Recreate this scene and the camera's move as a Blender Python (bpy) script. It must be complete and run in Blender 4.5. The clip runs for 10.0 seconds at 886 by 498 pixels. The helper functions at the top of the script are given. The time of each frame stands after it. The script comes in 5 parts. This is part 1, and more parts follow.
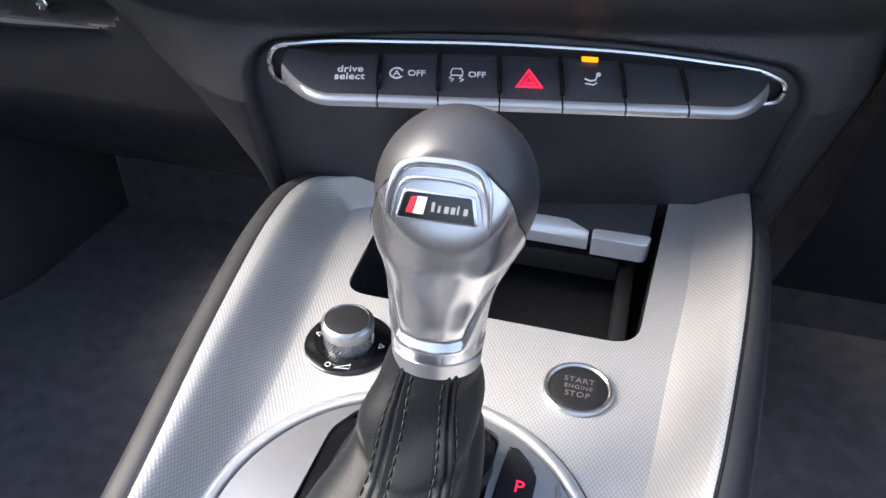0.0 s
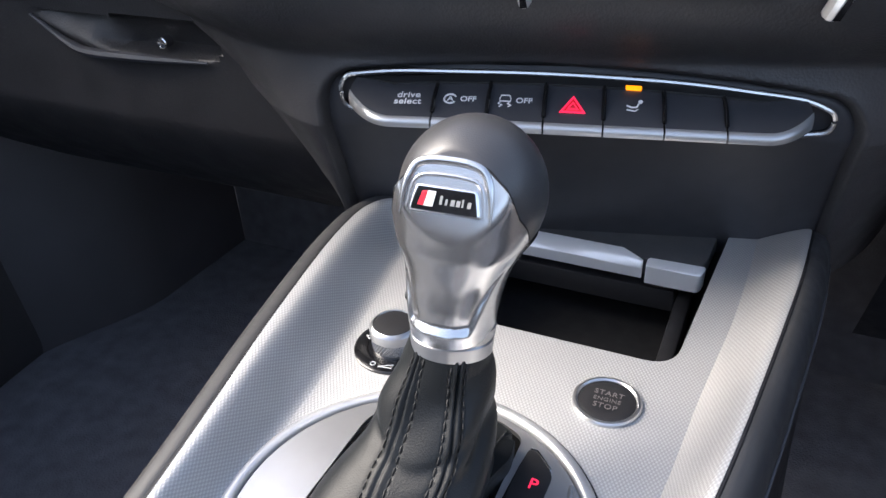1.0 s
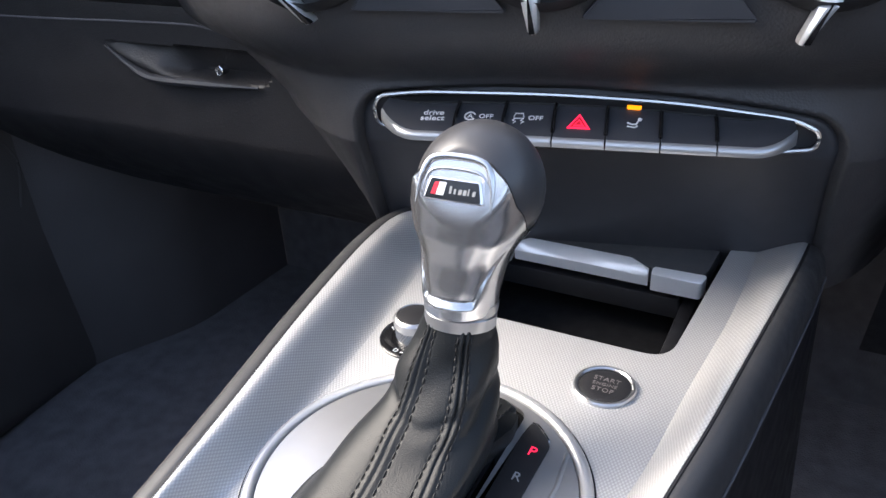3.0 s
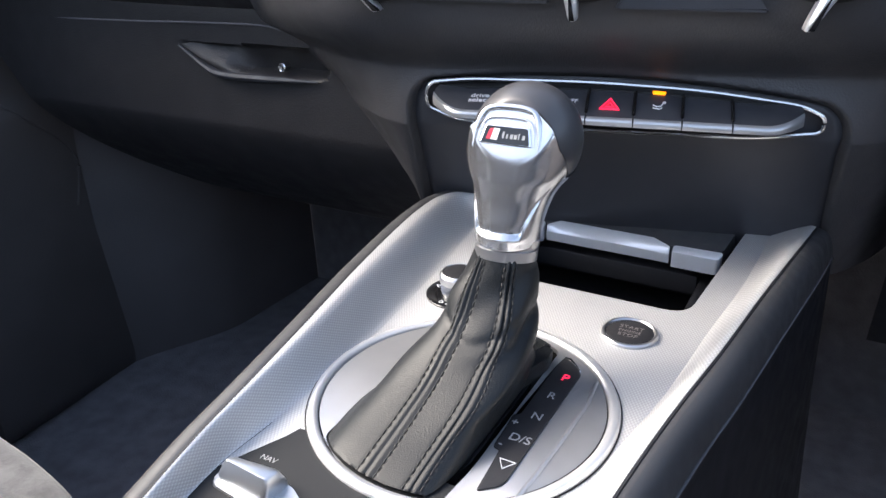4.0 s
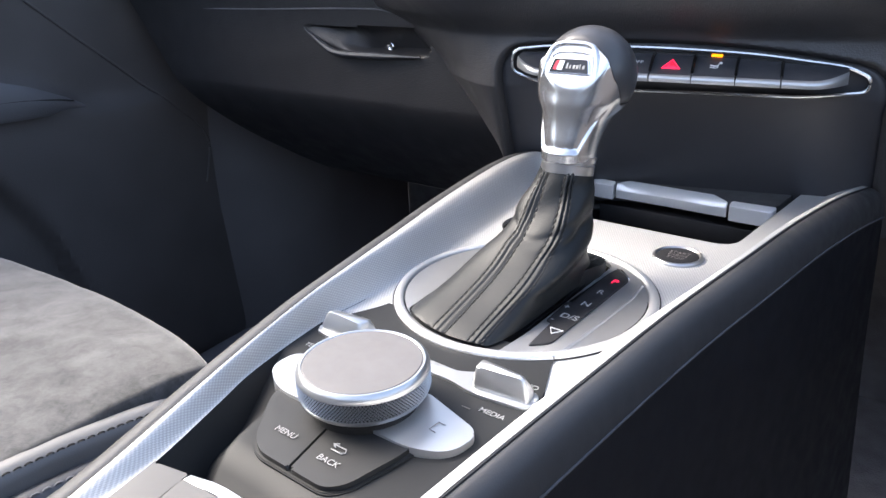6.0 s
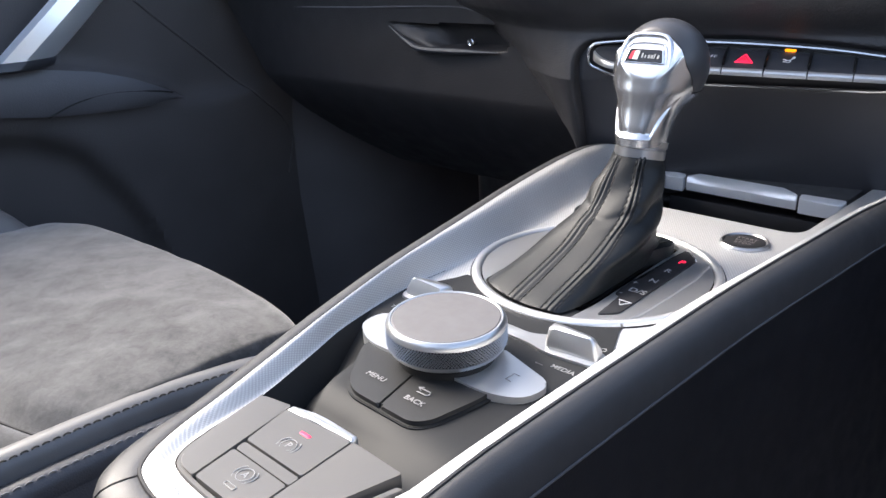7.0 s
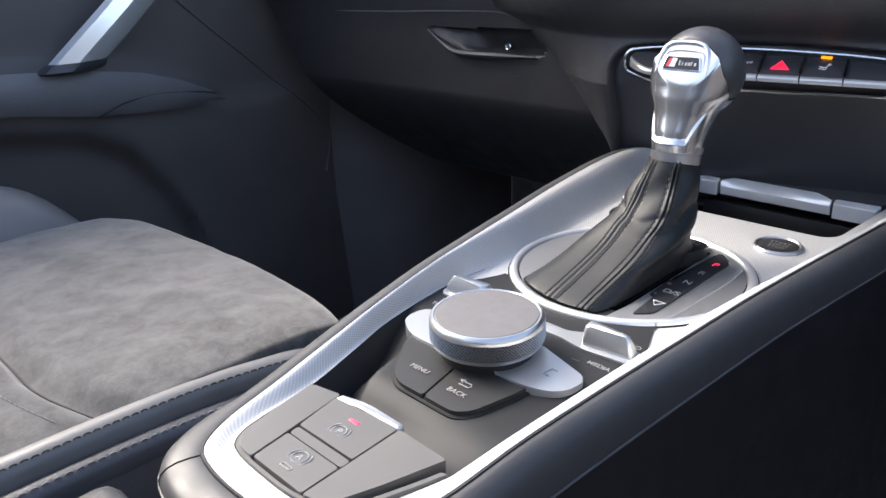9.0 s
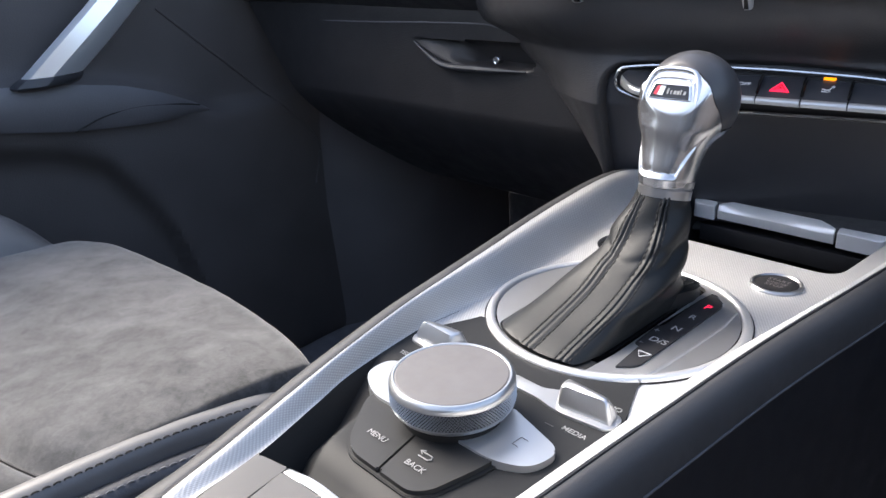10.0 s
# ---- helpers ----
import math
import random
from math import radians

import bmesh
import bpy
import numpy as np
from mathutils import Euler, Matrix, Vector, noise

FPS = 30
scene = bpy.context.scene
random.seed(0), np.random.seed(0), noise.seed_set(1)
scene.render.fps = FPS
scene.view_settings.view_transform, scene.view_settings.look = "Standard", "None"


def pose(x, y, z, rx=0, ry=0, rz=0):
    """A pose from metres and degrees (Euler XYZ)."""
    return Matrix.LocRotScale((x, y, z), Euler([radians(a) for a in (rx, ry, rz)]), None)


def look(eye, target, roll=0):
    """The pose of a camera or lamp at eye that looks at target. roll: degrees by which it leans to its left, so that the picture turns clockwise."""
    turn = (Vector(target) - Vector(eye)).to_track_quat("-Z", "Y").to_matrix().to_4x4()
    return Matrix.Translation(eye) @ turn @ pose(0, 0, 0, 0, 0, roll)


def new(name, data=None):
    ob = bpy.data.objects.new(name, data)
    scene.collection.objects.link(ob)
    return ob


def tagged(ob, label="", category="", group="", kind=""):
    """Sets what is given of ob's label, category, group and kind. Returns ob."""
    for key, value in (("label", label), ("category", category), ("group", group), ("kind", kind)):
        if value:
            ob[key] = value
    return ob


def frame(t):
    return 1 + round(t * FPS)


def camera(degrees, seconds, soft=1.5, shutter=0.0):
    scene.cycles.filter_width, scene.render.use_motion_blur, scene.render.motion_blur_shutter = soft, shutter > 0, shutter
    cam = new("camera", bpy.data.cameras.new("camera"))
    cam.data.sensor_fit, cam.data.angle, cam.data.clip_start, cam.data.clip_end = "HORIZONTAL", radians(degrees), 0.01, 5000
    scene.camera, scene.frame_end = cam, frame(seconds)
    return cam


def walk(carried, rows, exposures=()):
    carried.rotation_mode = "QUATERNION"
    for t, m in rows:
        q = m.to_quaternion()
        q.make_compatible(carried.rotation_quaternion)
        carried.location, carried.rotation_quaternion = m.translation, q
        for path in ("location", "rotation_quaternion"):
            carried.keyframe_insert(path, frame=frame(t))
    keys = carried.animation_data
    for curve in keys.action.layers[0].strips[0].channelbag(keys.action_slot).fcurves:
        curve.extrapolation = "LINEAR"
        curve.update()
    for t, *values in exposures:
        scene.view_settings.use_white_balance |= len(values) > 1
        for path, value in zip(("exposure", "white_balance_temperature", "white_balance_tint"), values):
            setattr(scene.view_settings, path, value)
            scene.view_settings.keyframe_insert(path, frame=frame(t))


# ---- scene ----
cam = camera(60.5, 10.0)
PATH = [
    (0, (0.05, -0.077, 0.223), (-0.363, 1.466, -0.981), 0.8),
    (0.5, (0.079, -0.084, 0.218), (-0.533, 1.453, -0.905), -0.9),
    (1, (0.089, -0.093, 0.219), (-0.644, 1.426, -0.856), -2.7),
    (1.5, (0.098, -0.096, 0.222), (-0.696, 1.42, -0.814), -2.8),
    (2, (0.105, -0.103, 0.224), (-0.723, 1.408, -0.792), -3.4),
    (3.3, (0.119, -0.145, 0.219), (-0.747, 1.39, -0.727), -3.0),
    (3.5, (0.12, -0.16, 0.212), (-0.762, 1.381, -0.708), -2.7),
    (4, (0.132, -0.187, 0.204), (-0.779, 1.369, -0.661), -2.1),
    (4.5, (0.143, -0.214, 0.197), (-0.812, 1.339, -0.625), -1.8),
    (5, (0.162, -0.235, 0.186), (-0.844, 1.302, -0.604), -1.9),
    (5.5, (0.176, -0.246, 0.182), (-0.886, 1.259, -0.597), -2.3),
    (6, (0.187, -0.254, 0.175), (-0.954, 1.196, -0.597), -2.4),
    (6.2, (0.191, -0.26, 0.171), (-0.993, 1.156, -0.596), -2.5),
    (7.3, (0.205, -0.289, 0.172), (-1.084, 1.048, -0.578), -2.5),
    (7.5, (0.206, -0.29, 0.174), (-1.09, 1.037, -0.575), -2.5),
    (8, (0.207, -0.295, 0.179), (-1.106, 1.012, -0.575), -2.8),
    (8.5, (0.208, -0.296, 0.18), (-1.113, 1.006, -0.571), -2.8),
    (9, (0.208, -0.299, 0.177), (-1.12, 0.996, -0.572), -2.6),
    (9.5, (0.207, -0.294, 0.176), (-1.118, 1.003, -0.572), -2.5),
    (9.7, (0.207, -0.293, 0.176), (-1.119, 1.003, -0.572), -2.5),
    (9.8, (0.205, -0.288, 0.178), (-1.122, 1.005, -0.572), -2.6),
    (9.9, (0.202, -0.277, 0.182), (-1.13, 1.01, -0.572), -2.7),
    (10, (0.196, -0.259, 0.187), (-1.143, 1.018, -0.571), -2.9),
]
STOPS = [(t, stops, 6740, 11) for t, stops in ((0, 2.11), (1, 2.01), (2, 2.01), (3.5, 2.16), (4.5, 2.30), (5.5, 2.46), (6.2, 2.40), (7.5, 2.07), (10, 2.06))]
walk(cam, [(t, look(eye, target, roll)) for t, eye, target, roll in PATH], STOPS)


# ---- world and lights ----
world = bpy.data.worlds.new("overcast_sky")
scene.world = world
world.use_nodes = True
wn = world.node_tree
sky = wn.nodes.new("ShaderNodeTexSky")
sky.sky_type = "NISHITA"
sky.sun_disc = False
sky.sun_elevation = radians(42.4)
sky.sun_rotation = radians(261.5)
sky.dust_density = 3.0
cloud = wn.nodes.new("ShaderNodeMix")
cloud.data_type = "RGBA"
cloud.inputs["B"].default_value = (7.4, 9.0, 11.4, 1)
way = wn.nodes.new("ShaderNodeTexCoord")
height = wn.nodes.new("ShaderNodeSeparateXYZ")
wn.links.new(way.outputs["Generated"], height.inputs[0])
haze = wn.nodes.new("ShaderNodeMapRange")
haze.inputs["From Min"].default_value, haze.inputs["From Max"].default_value = 0.0, 0.8
haze.inputs["To Min"].default_value, haze.inputs["To Max"].default_value = 0.28, 0.01
wn.links.new(height.outputs["Z"], haze.inputs["Value"])
wn.links.new(haze.outputs[0], cloud.inputs["Factor"])
wn.links.new(sky.outputs[0], cloud.inputs["A"])
wn.links.new(cloud.outputs["Result"], wn.nodes["Background"].inputs[0])
wn.nodes["Background"].inputs[1].default_value = 0.12

sun = new("sun", bpy.data.lights.new("sun", "SUN"))
sun.data.energy, sun.data.angle, sun.data.color = 1.8, radians(36), (1.0, 0.97, 0.915)
sun.matrix_world = look((-2.0, -0.3, 1.85), (0, 0, 0))


# ---- materials ----
def material(name, colour, rough=0.5, metal=0.0, grain=0.0, grain_size=0.001, vary=0.12, vary_size=0.03, rough_vary=0.08, sheen=0.0, shine=0.5):
    """A surface with colour and gloss that vary at two scales, and a fine leather-like or cast grain."""
    m = bpy.data.materials.new(name)
    m.use_nodes = True
    t = m.node_tree
    b = t.nodes["Principled BSDF"]
    co = t.nodes.new("ShaderNodeTexCoord")
    big = t.nodes.new("ShaderNodeTexNoise")
    big.inputs["Scale"].default_value = 1 / vary_size
    big.inputs["Detail"].default_value = 5
    t.links.new(co.outputs["Object"], big.inputs["Vector"])
    ramp = t.nodes.new("ShaderNodeMapRange")
    ramp.inputs["From Min"].default_value, ramp.inputs["From Max"].default_value = 0.3, 0.7
    ramp.inputs["To Min"].default_value, ramp.inputs["To Max"].default_value = 1 - vary, 1 + vary
    t.links.new(big.outputs["Fac"], ramp.inputs["Value"])
    mix = t.nodes.new("ShaderNodeVectorMath")
    mix.operation = "SCALE"
    mix.inputs[0].default_value = colour
    t.links.new(ramp.outputs[0], mix.inputs["Scale"])
    t.links.new(mix.outputs[0], b.inputs["Base Color"])
    rr = t.nodes.new("ShaderNodeMapRange")
    rr.inputs["From Min"].default_value, rr.inputs["From Max"].default_value = 0.3, 0.7
    rr.inputs["To Min"].default_value, rr.inputs["To Max"].default_value = max(0.02, rough - rough_vary), min(1, rough + rough_vary)
    fine = t.nodes.new("ShaderNodeTexNoise")
    fine.inputs["Scale"].default_value = 4 / vary_size
    fine.inputs["Detail"].default_value = 6
    t.links.new(co.outputs["Object"], fine.inputs["Vector"])
    t.links.new(fine.outputs["Fac"], rr.inputs["Value"])
    t.links.new(rr.outputs[0], b.inputs["Roughness"])
    b.inputs["Metallic"].default_value = metal
    b.inputs["Sheen Weight"].default_value = sheen
    b.inputs["Specular IOR Level"].default_value = shine
    if grain:
        v = t.nodes.new("ShaderNodeTexVoronoi")
        v.inputs["Scale"].default_value = 1 / grain_size
        t.links.new(co.outputs["Object"], v.inputs["Vector"])
        bump = t.nodes.new("ShaderNodeBump")
        bump.inputs["Strength"].default_value = grain
        bump.inputs["Distance"].default_value = grain_size * 0.35
        t.links.new(v.outputs["Distance"], bump.inputs["Height"])
        t.links.new(bump.outputs[0], b.inputs["Normal"])
    return m


def embossed_metal(name):
    """Satin aluminium trim, stamped with rows of small flat dimples set in a diagonal net, their shading painted in
    besides the bump.
    """
    m = material(name, (0.565, 0.565, 0.565), 0.58, 0.66, 0, 0.001, 0.02, 0.02, 0.004)
    t = m.node_tree
    b = t.nodes["Principled BSDF"]
    co = t.nodes.new("ShaderNodeTexCoord")
    sep = t.nodes.new("ShaderNodeSeparateXYZ")
    t.links.new(co.outputs["UV"], sep.inputs[0])

    def math_node(op, a, c):
        n = t.nodes.new("ShaderNodeMath")
        n.operation = op
        for k, val in enumerate((a, c)):
            if val is None:
                continue
            if isinstance(val, (int, float)):
                n.inputs[k].default_value = val
            else:
                t.links.new(val, n.inputs[k])
        return n.outputs[0]

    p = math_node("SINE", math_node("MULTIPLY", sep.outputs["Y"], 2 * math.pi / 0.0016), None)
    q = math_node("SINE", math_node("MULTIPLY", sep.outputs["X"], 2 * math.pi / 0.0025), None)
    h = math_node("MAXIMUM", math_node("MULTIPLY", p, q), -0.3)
    # dimple shading painted into the base colour: dark lows, light tops
    dimple_shade = t.nodes.new("ShaderNodeMapRange")
    dimple_shade.inputs["From Min"].default_value, dimple_shade.inputs["From Max"].default_value = -0.3, 0.6
    dimple_shade.inputs["To Min"].default_value, dimple_shade.inputs["To Max"].default_value = 0.80, 1.04
    t.links.new(h, dimple_shade.inputs["Value"])
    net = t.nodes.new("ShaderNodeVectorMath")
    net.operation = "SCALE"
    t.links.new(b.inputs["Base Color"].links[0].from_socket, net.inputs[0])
    t.links.new(dimple_shade.outputs[0], net.inputs["Scale"])
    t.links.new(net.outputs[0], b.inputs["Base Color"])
    bump = t.nodes.new("ShaderNodeBump")
    bump.inputs["Strength"].default_value = 0.32
    bump.inputs["Distance"].default_value = 0.00022
    t.links.new(h, bump.inputs["Height"])
    t.links.new(bump.outputs[0], b.inputs["Normal"])
    return m


def brushed_metal(name, colour, rough, grain, depth, metal=1.0):
    """Metal with fine brush lines: grain holds lines per metre along x, y and z."""
    m = material(name, colour, rough, metal, 0, 0.001, 0.03, 0.02, 0.01)
    t = m.node_tree
    b = t.nodes["Principled BSDF"]
    co = t.nodes.new("ShaderNodeTexCoord")
    lines = t.nodes.new("ShaderNodeMapping")
    lines.inputs["Rotation"].default_value = (0, 0, 0.5)
    lines.inputs["Scale"].default_value = grain
    t.links.new(co.outputs["Object"], lines.inputs[0])
    n = t.nodes.new("ShaderNodeTexNoise")
    n.inputs["Scale"].default_value, n.inputs["Detail"].default_value = 1.0, 5
    t.links.new(lines.outputs[0], n.inputs["Vector"])
    rr = t.nodes.new("ShaderNodeMapRange")
    rr.inputs["From Min"].default_value, rr.inputs["From Max"].default_value = 0.3, 0.7
    rr.inputs["To Min"].default_value, rr.inputs["To Max"].default_value = max(0.03, rough - depth), rough + depth
    t.links.new(n.outputs["Fac"], rr.inputs["Value"])
    t.links.new(rr.outputs[0], b.inputs["Roughness"])
    bump = t.nodes.new("ShaderNodeBump")
    bump.inputs["Strength"].default_value, bump.inputs["Distance"].default_value = depth, 0.0006
    t.links.new(n.outputs["Fac"], bump.inputs["Height"])
    t.links.new(bump.outputs[0], b.inputs["Normal"])
    return m


def glowing(name, colour, strength):
    m = bpy.data.materials.new(name)
    m.use_nodes = True
    b = m.node_tree.nodes["Principled BSDF"]
    b.inputs["Base Color"].default_value = (*colour, 1)
    b.inputs["Emission Color"].default_value = (*colour, 1)
    b.inputs["Emission Strength"].default_value = strength
    b.inputs["Roughness"].default_value = 0.4
    return m


DASH = material("soft_dash_plastic", (0.041, 0.0405, 0.044), 0.46, 0, 0.3, 0.0012, 0.08, 0.05, shine=0.45)
BEZEL = material("fine_black_plastic", (0.034, 0.036, 0.043), 0.46, 0, 0.15, 0.0006, 0.08, 0.04)
DOOR = material("grained_door_plastic", (0.074, 0.069, 0.071), 0.6, 0, 0.3, 0.0015, 0.12, 0.08, shine=0.35)
GLOVE = material("grained_glove_plastic", (0.0225, 0.0215, 0.0232), 0.5, 0, 0.3, 0.0015, 0.1, 0.08, shine=0.4)
FOOTWELL = material("dark_footwell_lining", (0.105, 0.100, 0.106), 0.6, 0, 0.3, 0.0015, 0.12, 0.08, shine=0.35)
DOORSOFT = material("padded_door_leather", (0.098, 0.098, 0.108), 0.5, 0, 0.3, 0.0015, 0.1, 0.06)
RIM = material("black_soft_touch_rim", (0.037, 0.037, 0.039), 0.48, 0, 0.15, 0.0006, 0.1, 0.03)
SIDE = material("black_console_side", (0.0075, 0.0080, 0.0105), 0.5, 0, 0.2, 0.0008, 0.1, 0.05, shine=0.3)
PANEL = material("grey_soft_touch_panel", (0.0150, 0.0158, 0.0168), 0.56, 0, 0.1, 0.0005, 0.03, 0.05, 0.012, shine=0.22)
COVER = material("warm_grey_cover", (0.096, 0.092, 0.087), 0.5, 0, 0.1, 0.0005, 0.03, 0.05, 0.012)
LIDGRAIN = material("dark_grained_lid", (0.050, 0.051, 0.055), 0.5, 0, 0.3, 0.0008, 0.05, 0.03)
KEYMAT = material("grey_rubber_keys", (0.0180, 0.0184, 0.0190), 0.52, 0, 0.1, 0.0005, 0.03, 0.04, 0.012, shine=0.36)
LEATHER = material("grey_leather", (0.0082, 0.0099, 0.0113), 0.46, 0, 0.34, 0.0006, 0.05, 0.012, 0.02, shine=0.29)
SEATLEATHER = material("black_seat_leather", (0.042, 0.043, 0.049), 0.38, 0, 0.2, 0.0009, 0.12, 0.03)
SUEDE = material("grey_suede", (0.105, 0.102, 0.098), 0.95, 0, 0.3, 0.0006, 0.36, 0.03, 0.03, sheen=0.3)


def suede_nap(m):
    """Brushed patches of the nap, lighter and darker, at two sizes."""
    t = m.node_tree
    b = t.nodes["Principled BSDF"]
    co = t.nodes.new("ShaderNodeTexCoord")
    stretch = t.nodes.new("ShaderNodeMapping")
    stretch.inputs["Rotation"].default_value = (0, 0, 0.6)
    stretch.inputs["Scale"].default_value = (1.0, 0.9, 1.0)
    t.links.new(co.outputs["Object"], stretch.inputs[0])
    total = None
    for size, weight in ((0.045, 0.42), (0.011, 0.36), (0.0022, 0.22)):
        n = t.nodes.new("ShaderNodeTexNoise")
        n.inputs["Scale"].default_value, n.inputs["Detail"].default_value, n.inputs["Distortion"].default_value = 1 / size, 7, 0.8
        t.links.new(stretch.outputs[0], n.inputs["Vector"])
        w = t.nodes.new("ShaderNodeMath")
        w.operation = "MULTIPLY_ADD"
        w.inputs[1].default_value = weight
        w.inputs[2].default_value = 0
        t.links.new(n.outputs["Fac"], w.inputs[0])
        if total is not None:
            t.links.new(total, w.inputs[2])
        total = w.outputs[0]
    ramp = t.nodes.new("ShaderNodeValToRGB")
    ramp.color_ramp.elements[0].position, ramp.color_ramp.elements[0].color = 0.38, (0.028, 0.0277, 0.0277, 1)
    ramp.color_ramp.elements[1].position, ramp.color_ramp.elements[1].color = 0.62, (0.098, 0.096, 0.094, 1)
    t.links.new(total, ramp.inputs[0])
    t.links.new(ramp.outputs[0], b.inputs["Base Color"])


suede_nap(SUEDE)
# dark seat leather with its highlight put into a lighter grey base
WELT = material("lit_seat_leather", (0.13, 0.128, 0.127), 0.45, 0, 0.18, 0.0007, 0.1, 0.03)
THREAD = material("dark_thread", (0.012, 0.012, 0.013), 0.7)
LIGHTTHREAD = material("grey_thread", (0.20, 0.20, 0.21), 0.8)
GLOSSBLACK = material("gloss_black", (0.008, 0.008, 0.009), 0.12, 0, 0, 0.001, 0.05)
MATTBLACK = material("matt_black", (0.014, 0.014, 0.016), 0.55, 0, 0.1, 0.0008, shine=0.3)
# tray liner and joints; also painted shade behind the knob's knurling
CAVITY = material("black_liner_and_gap_shade", (0.005, 0.005, 0.006), 0.7)
CARPET = material("dark_blue_grey_carpet", (0.145, 0.143, 0.155), 0.95, 0, 0.8, 0.002, 0.2, 0.02)
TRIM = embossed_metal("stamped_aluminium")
SATIN = material("satin_chrome", (0.46, 0.465, 0.48), 0.28, 0.90, 0, 0.001, 0.02, 0.02, 0.004)
KNURL = material("cut_knurl_metal", (0.40, 0.405, 0.415), 0.30, 0.95, 0, 0.001, 0.02, 0.02, 0.004)
BRIGHT = material("bright_satin_aluminium", (0.88, 0.93, 0.98), 0.28, 0.65, 0, 0.001, 0.02, 0.03, 0.004)
PLATE = material("satin_gate_plate", (0.53, 0.535, 0.545), 0.32, 0.86, 0, 0.001, 0.03, 0.012, 0.01)
SILVERKEY = material("satin_silver_paint", (0.46, 0.47, 0.48), 0.34, 0.72, 0, 0.001, 0.02, 0.02, 0.004)
TOGGLE = material("satin_toggle_metal", (0.52, 0.53, 0.54), 0.32, 0.90, 0, 0.001, 0.02, 0.02, 0.004)
NECKMETAL = material("polished_neck_metal", (0.58, 0.585, 0.60), 0.20, 0.90, 0, 0.001, 0.02, 0.02, 0.004)
HANDLE = material("brushed_handle_metal", (0.68, 0.70, 0.73), 0.34, 0.5, 0, 0.001, 0.02, 0.02, 0.004)
RINGMETAL = material("satin_ring_metal", (0.66, 0.665, 0.675), 0.36, 0.70, 0, 0.001, 0.02, 0.02, 0.004)
CHROME = brushed_metal("bright_chrome", (0.80, 0.80, 0.82), 0.12, (40.0, 400.0, 400.0), 0.02)
KNOBTOP = material("grey_soft_knob_skin", (0.060, 0.059, 0.062), 0.36, 0.2, 0.18, 0.0006, 0.05, 0.02, 0.01)
PAD = material("grey_touch_pad", (0.115, 0.109, 0.109), 0.58, 0, 0.05, 0.0004, 0.05, 0.02)
WHITE = material("white_print", (0.72, 0.72, 0.72), 0.6)
KEYPRINT = material("soft_white_print", (0.30, 0.30, 0.30), 0.6)
GREYPRINT = material("dim_print", (0.15, 0.135, 0.135), 0.6)
REDGLOW = glowing("lit_red", (0.9, 0.02, 0.07), 0.42)
AMBERGLOW = glowing("lit_amber", (1.0, 0.26, 0.005), 0.5)
REDPRINT = material("red_enamel", (0.6, 0.03, 0.05), 0.25)
TARMAC = material("grey_asphalt", (0.06, 0.06, 0.06), 0.9, 0, 0.8, 0.01, 0.3, 0.3)


# ---- building helpers ----
def finish(name, bm, mat, parent=None, label="", smooth=38, m=None, kind=""):
    bmesh.ops.recalc_face_normals(bm, faces=bm.faces)
    me = bpy.data.meshes.new(name)
    bm.to_mesh(me)
    bm.free()
    for p in me.polygons:
        p.use_smooth = True
    me.set_sharp_from_angle(angle=radians(smooth))
    me.materials.append(mat)
    ob = new(name, me)
    if parent:
        ob.parent = parent
    if m is not None:
        ob.matrix_basis = m
    return tagged(ob, label, kind=kind)


def part(name, bm, mat, parent, label="", smooth=38, m=None, kind=""):
    return finish(name, bm, mat, parent, label, smooth, m, kind)


def thing(name, label, category, at=(0, 0, 0), rz=0, group="", kind=""):
    ob = new(name)
    ob.empty_display_size = 0.02
    ob.matrix_basis = pose(*at, 0, 0, rz)
    return tagged(ob, label, category, group, kind)


def box(x0, x1, y0, y1, z0, z1, bevel=0.0, seg=2, bm=None):
    bm = bm or bmesh.new()
    one = bmesh.new()
    bmesh.ops.create_cube(one, size=1)
    for v in one.verts:
        v.co = Vector(((x0 + x1) / 2 + v.co.x * (x1 - x0), (y0 + y1) / 2 + v.co.y * (y1 - y0), (z0 + z1) / 2 + v.co.z * (z1 - z0)))
    if bevel:
        bmesh.ops.bevel(one, geom=list(one.edges), offset=bevel, segments=seg, profile=0.5, affect="EDGES")
    me = bpy.data.meshes.new("tmp")
    one.to_mesh(me)
    one.free()
    bm.from_mesh(me)
    bpy.data.meshes.remove(me)
    return bm


def rounded(pts, r, n=5):
    """The outline pts with its corners rounded by r (one radius, or one for each corner)."""
    out = []
    k = len(pts)
    for i in range(k):
        p, a, b = Vector(pts[i][:2]), Vector(pts[i - 1][:2]), Vector(pts[(i + 1) % k][:2])
        rad = r[i] if isinstance(r, (list, tuple)) else r
        if rad <= 0:
            out.append((p.x, p.y))
            continue
        da, db = (a - p), (b - p)
        cut = min(rad, da.length * 0.48, db.length * 0.48)
        s, e = p + da.normalized() * cut, p + db.normalized() * cut
        for j in range(n + 1):
            f = j / n
            q = s * (1 - f) ** 2 + p * 2 * f * (1 - f) + e * f * f
            out.append((q.x, q.y))
    return out


def circle(cx, cy, r, n=64, a0=0.0, a1=2 * math.pi, ends=False):
    m = n if not ends else n - 1
    return [(cx + r * math.cos(a0 + (a1 - a0) * i / m), cy + r * math.sin(a0 + (a1 - a0) * i / m)) for i in range(n)]


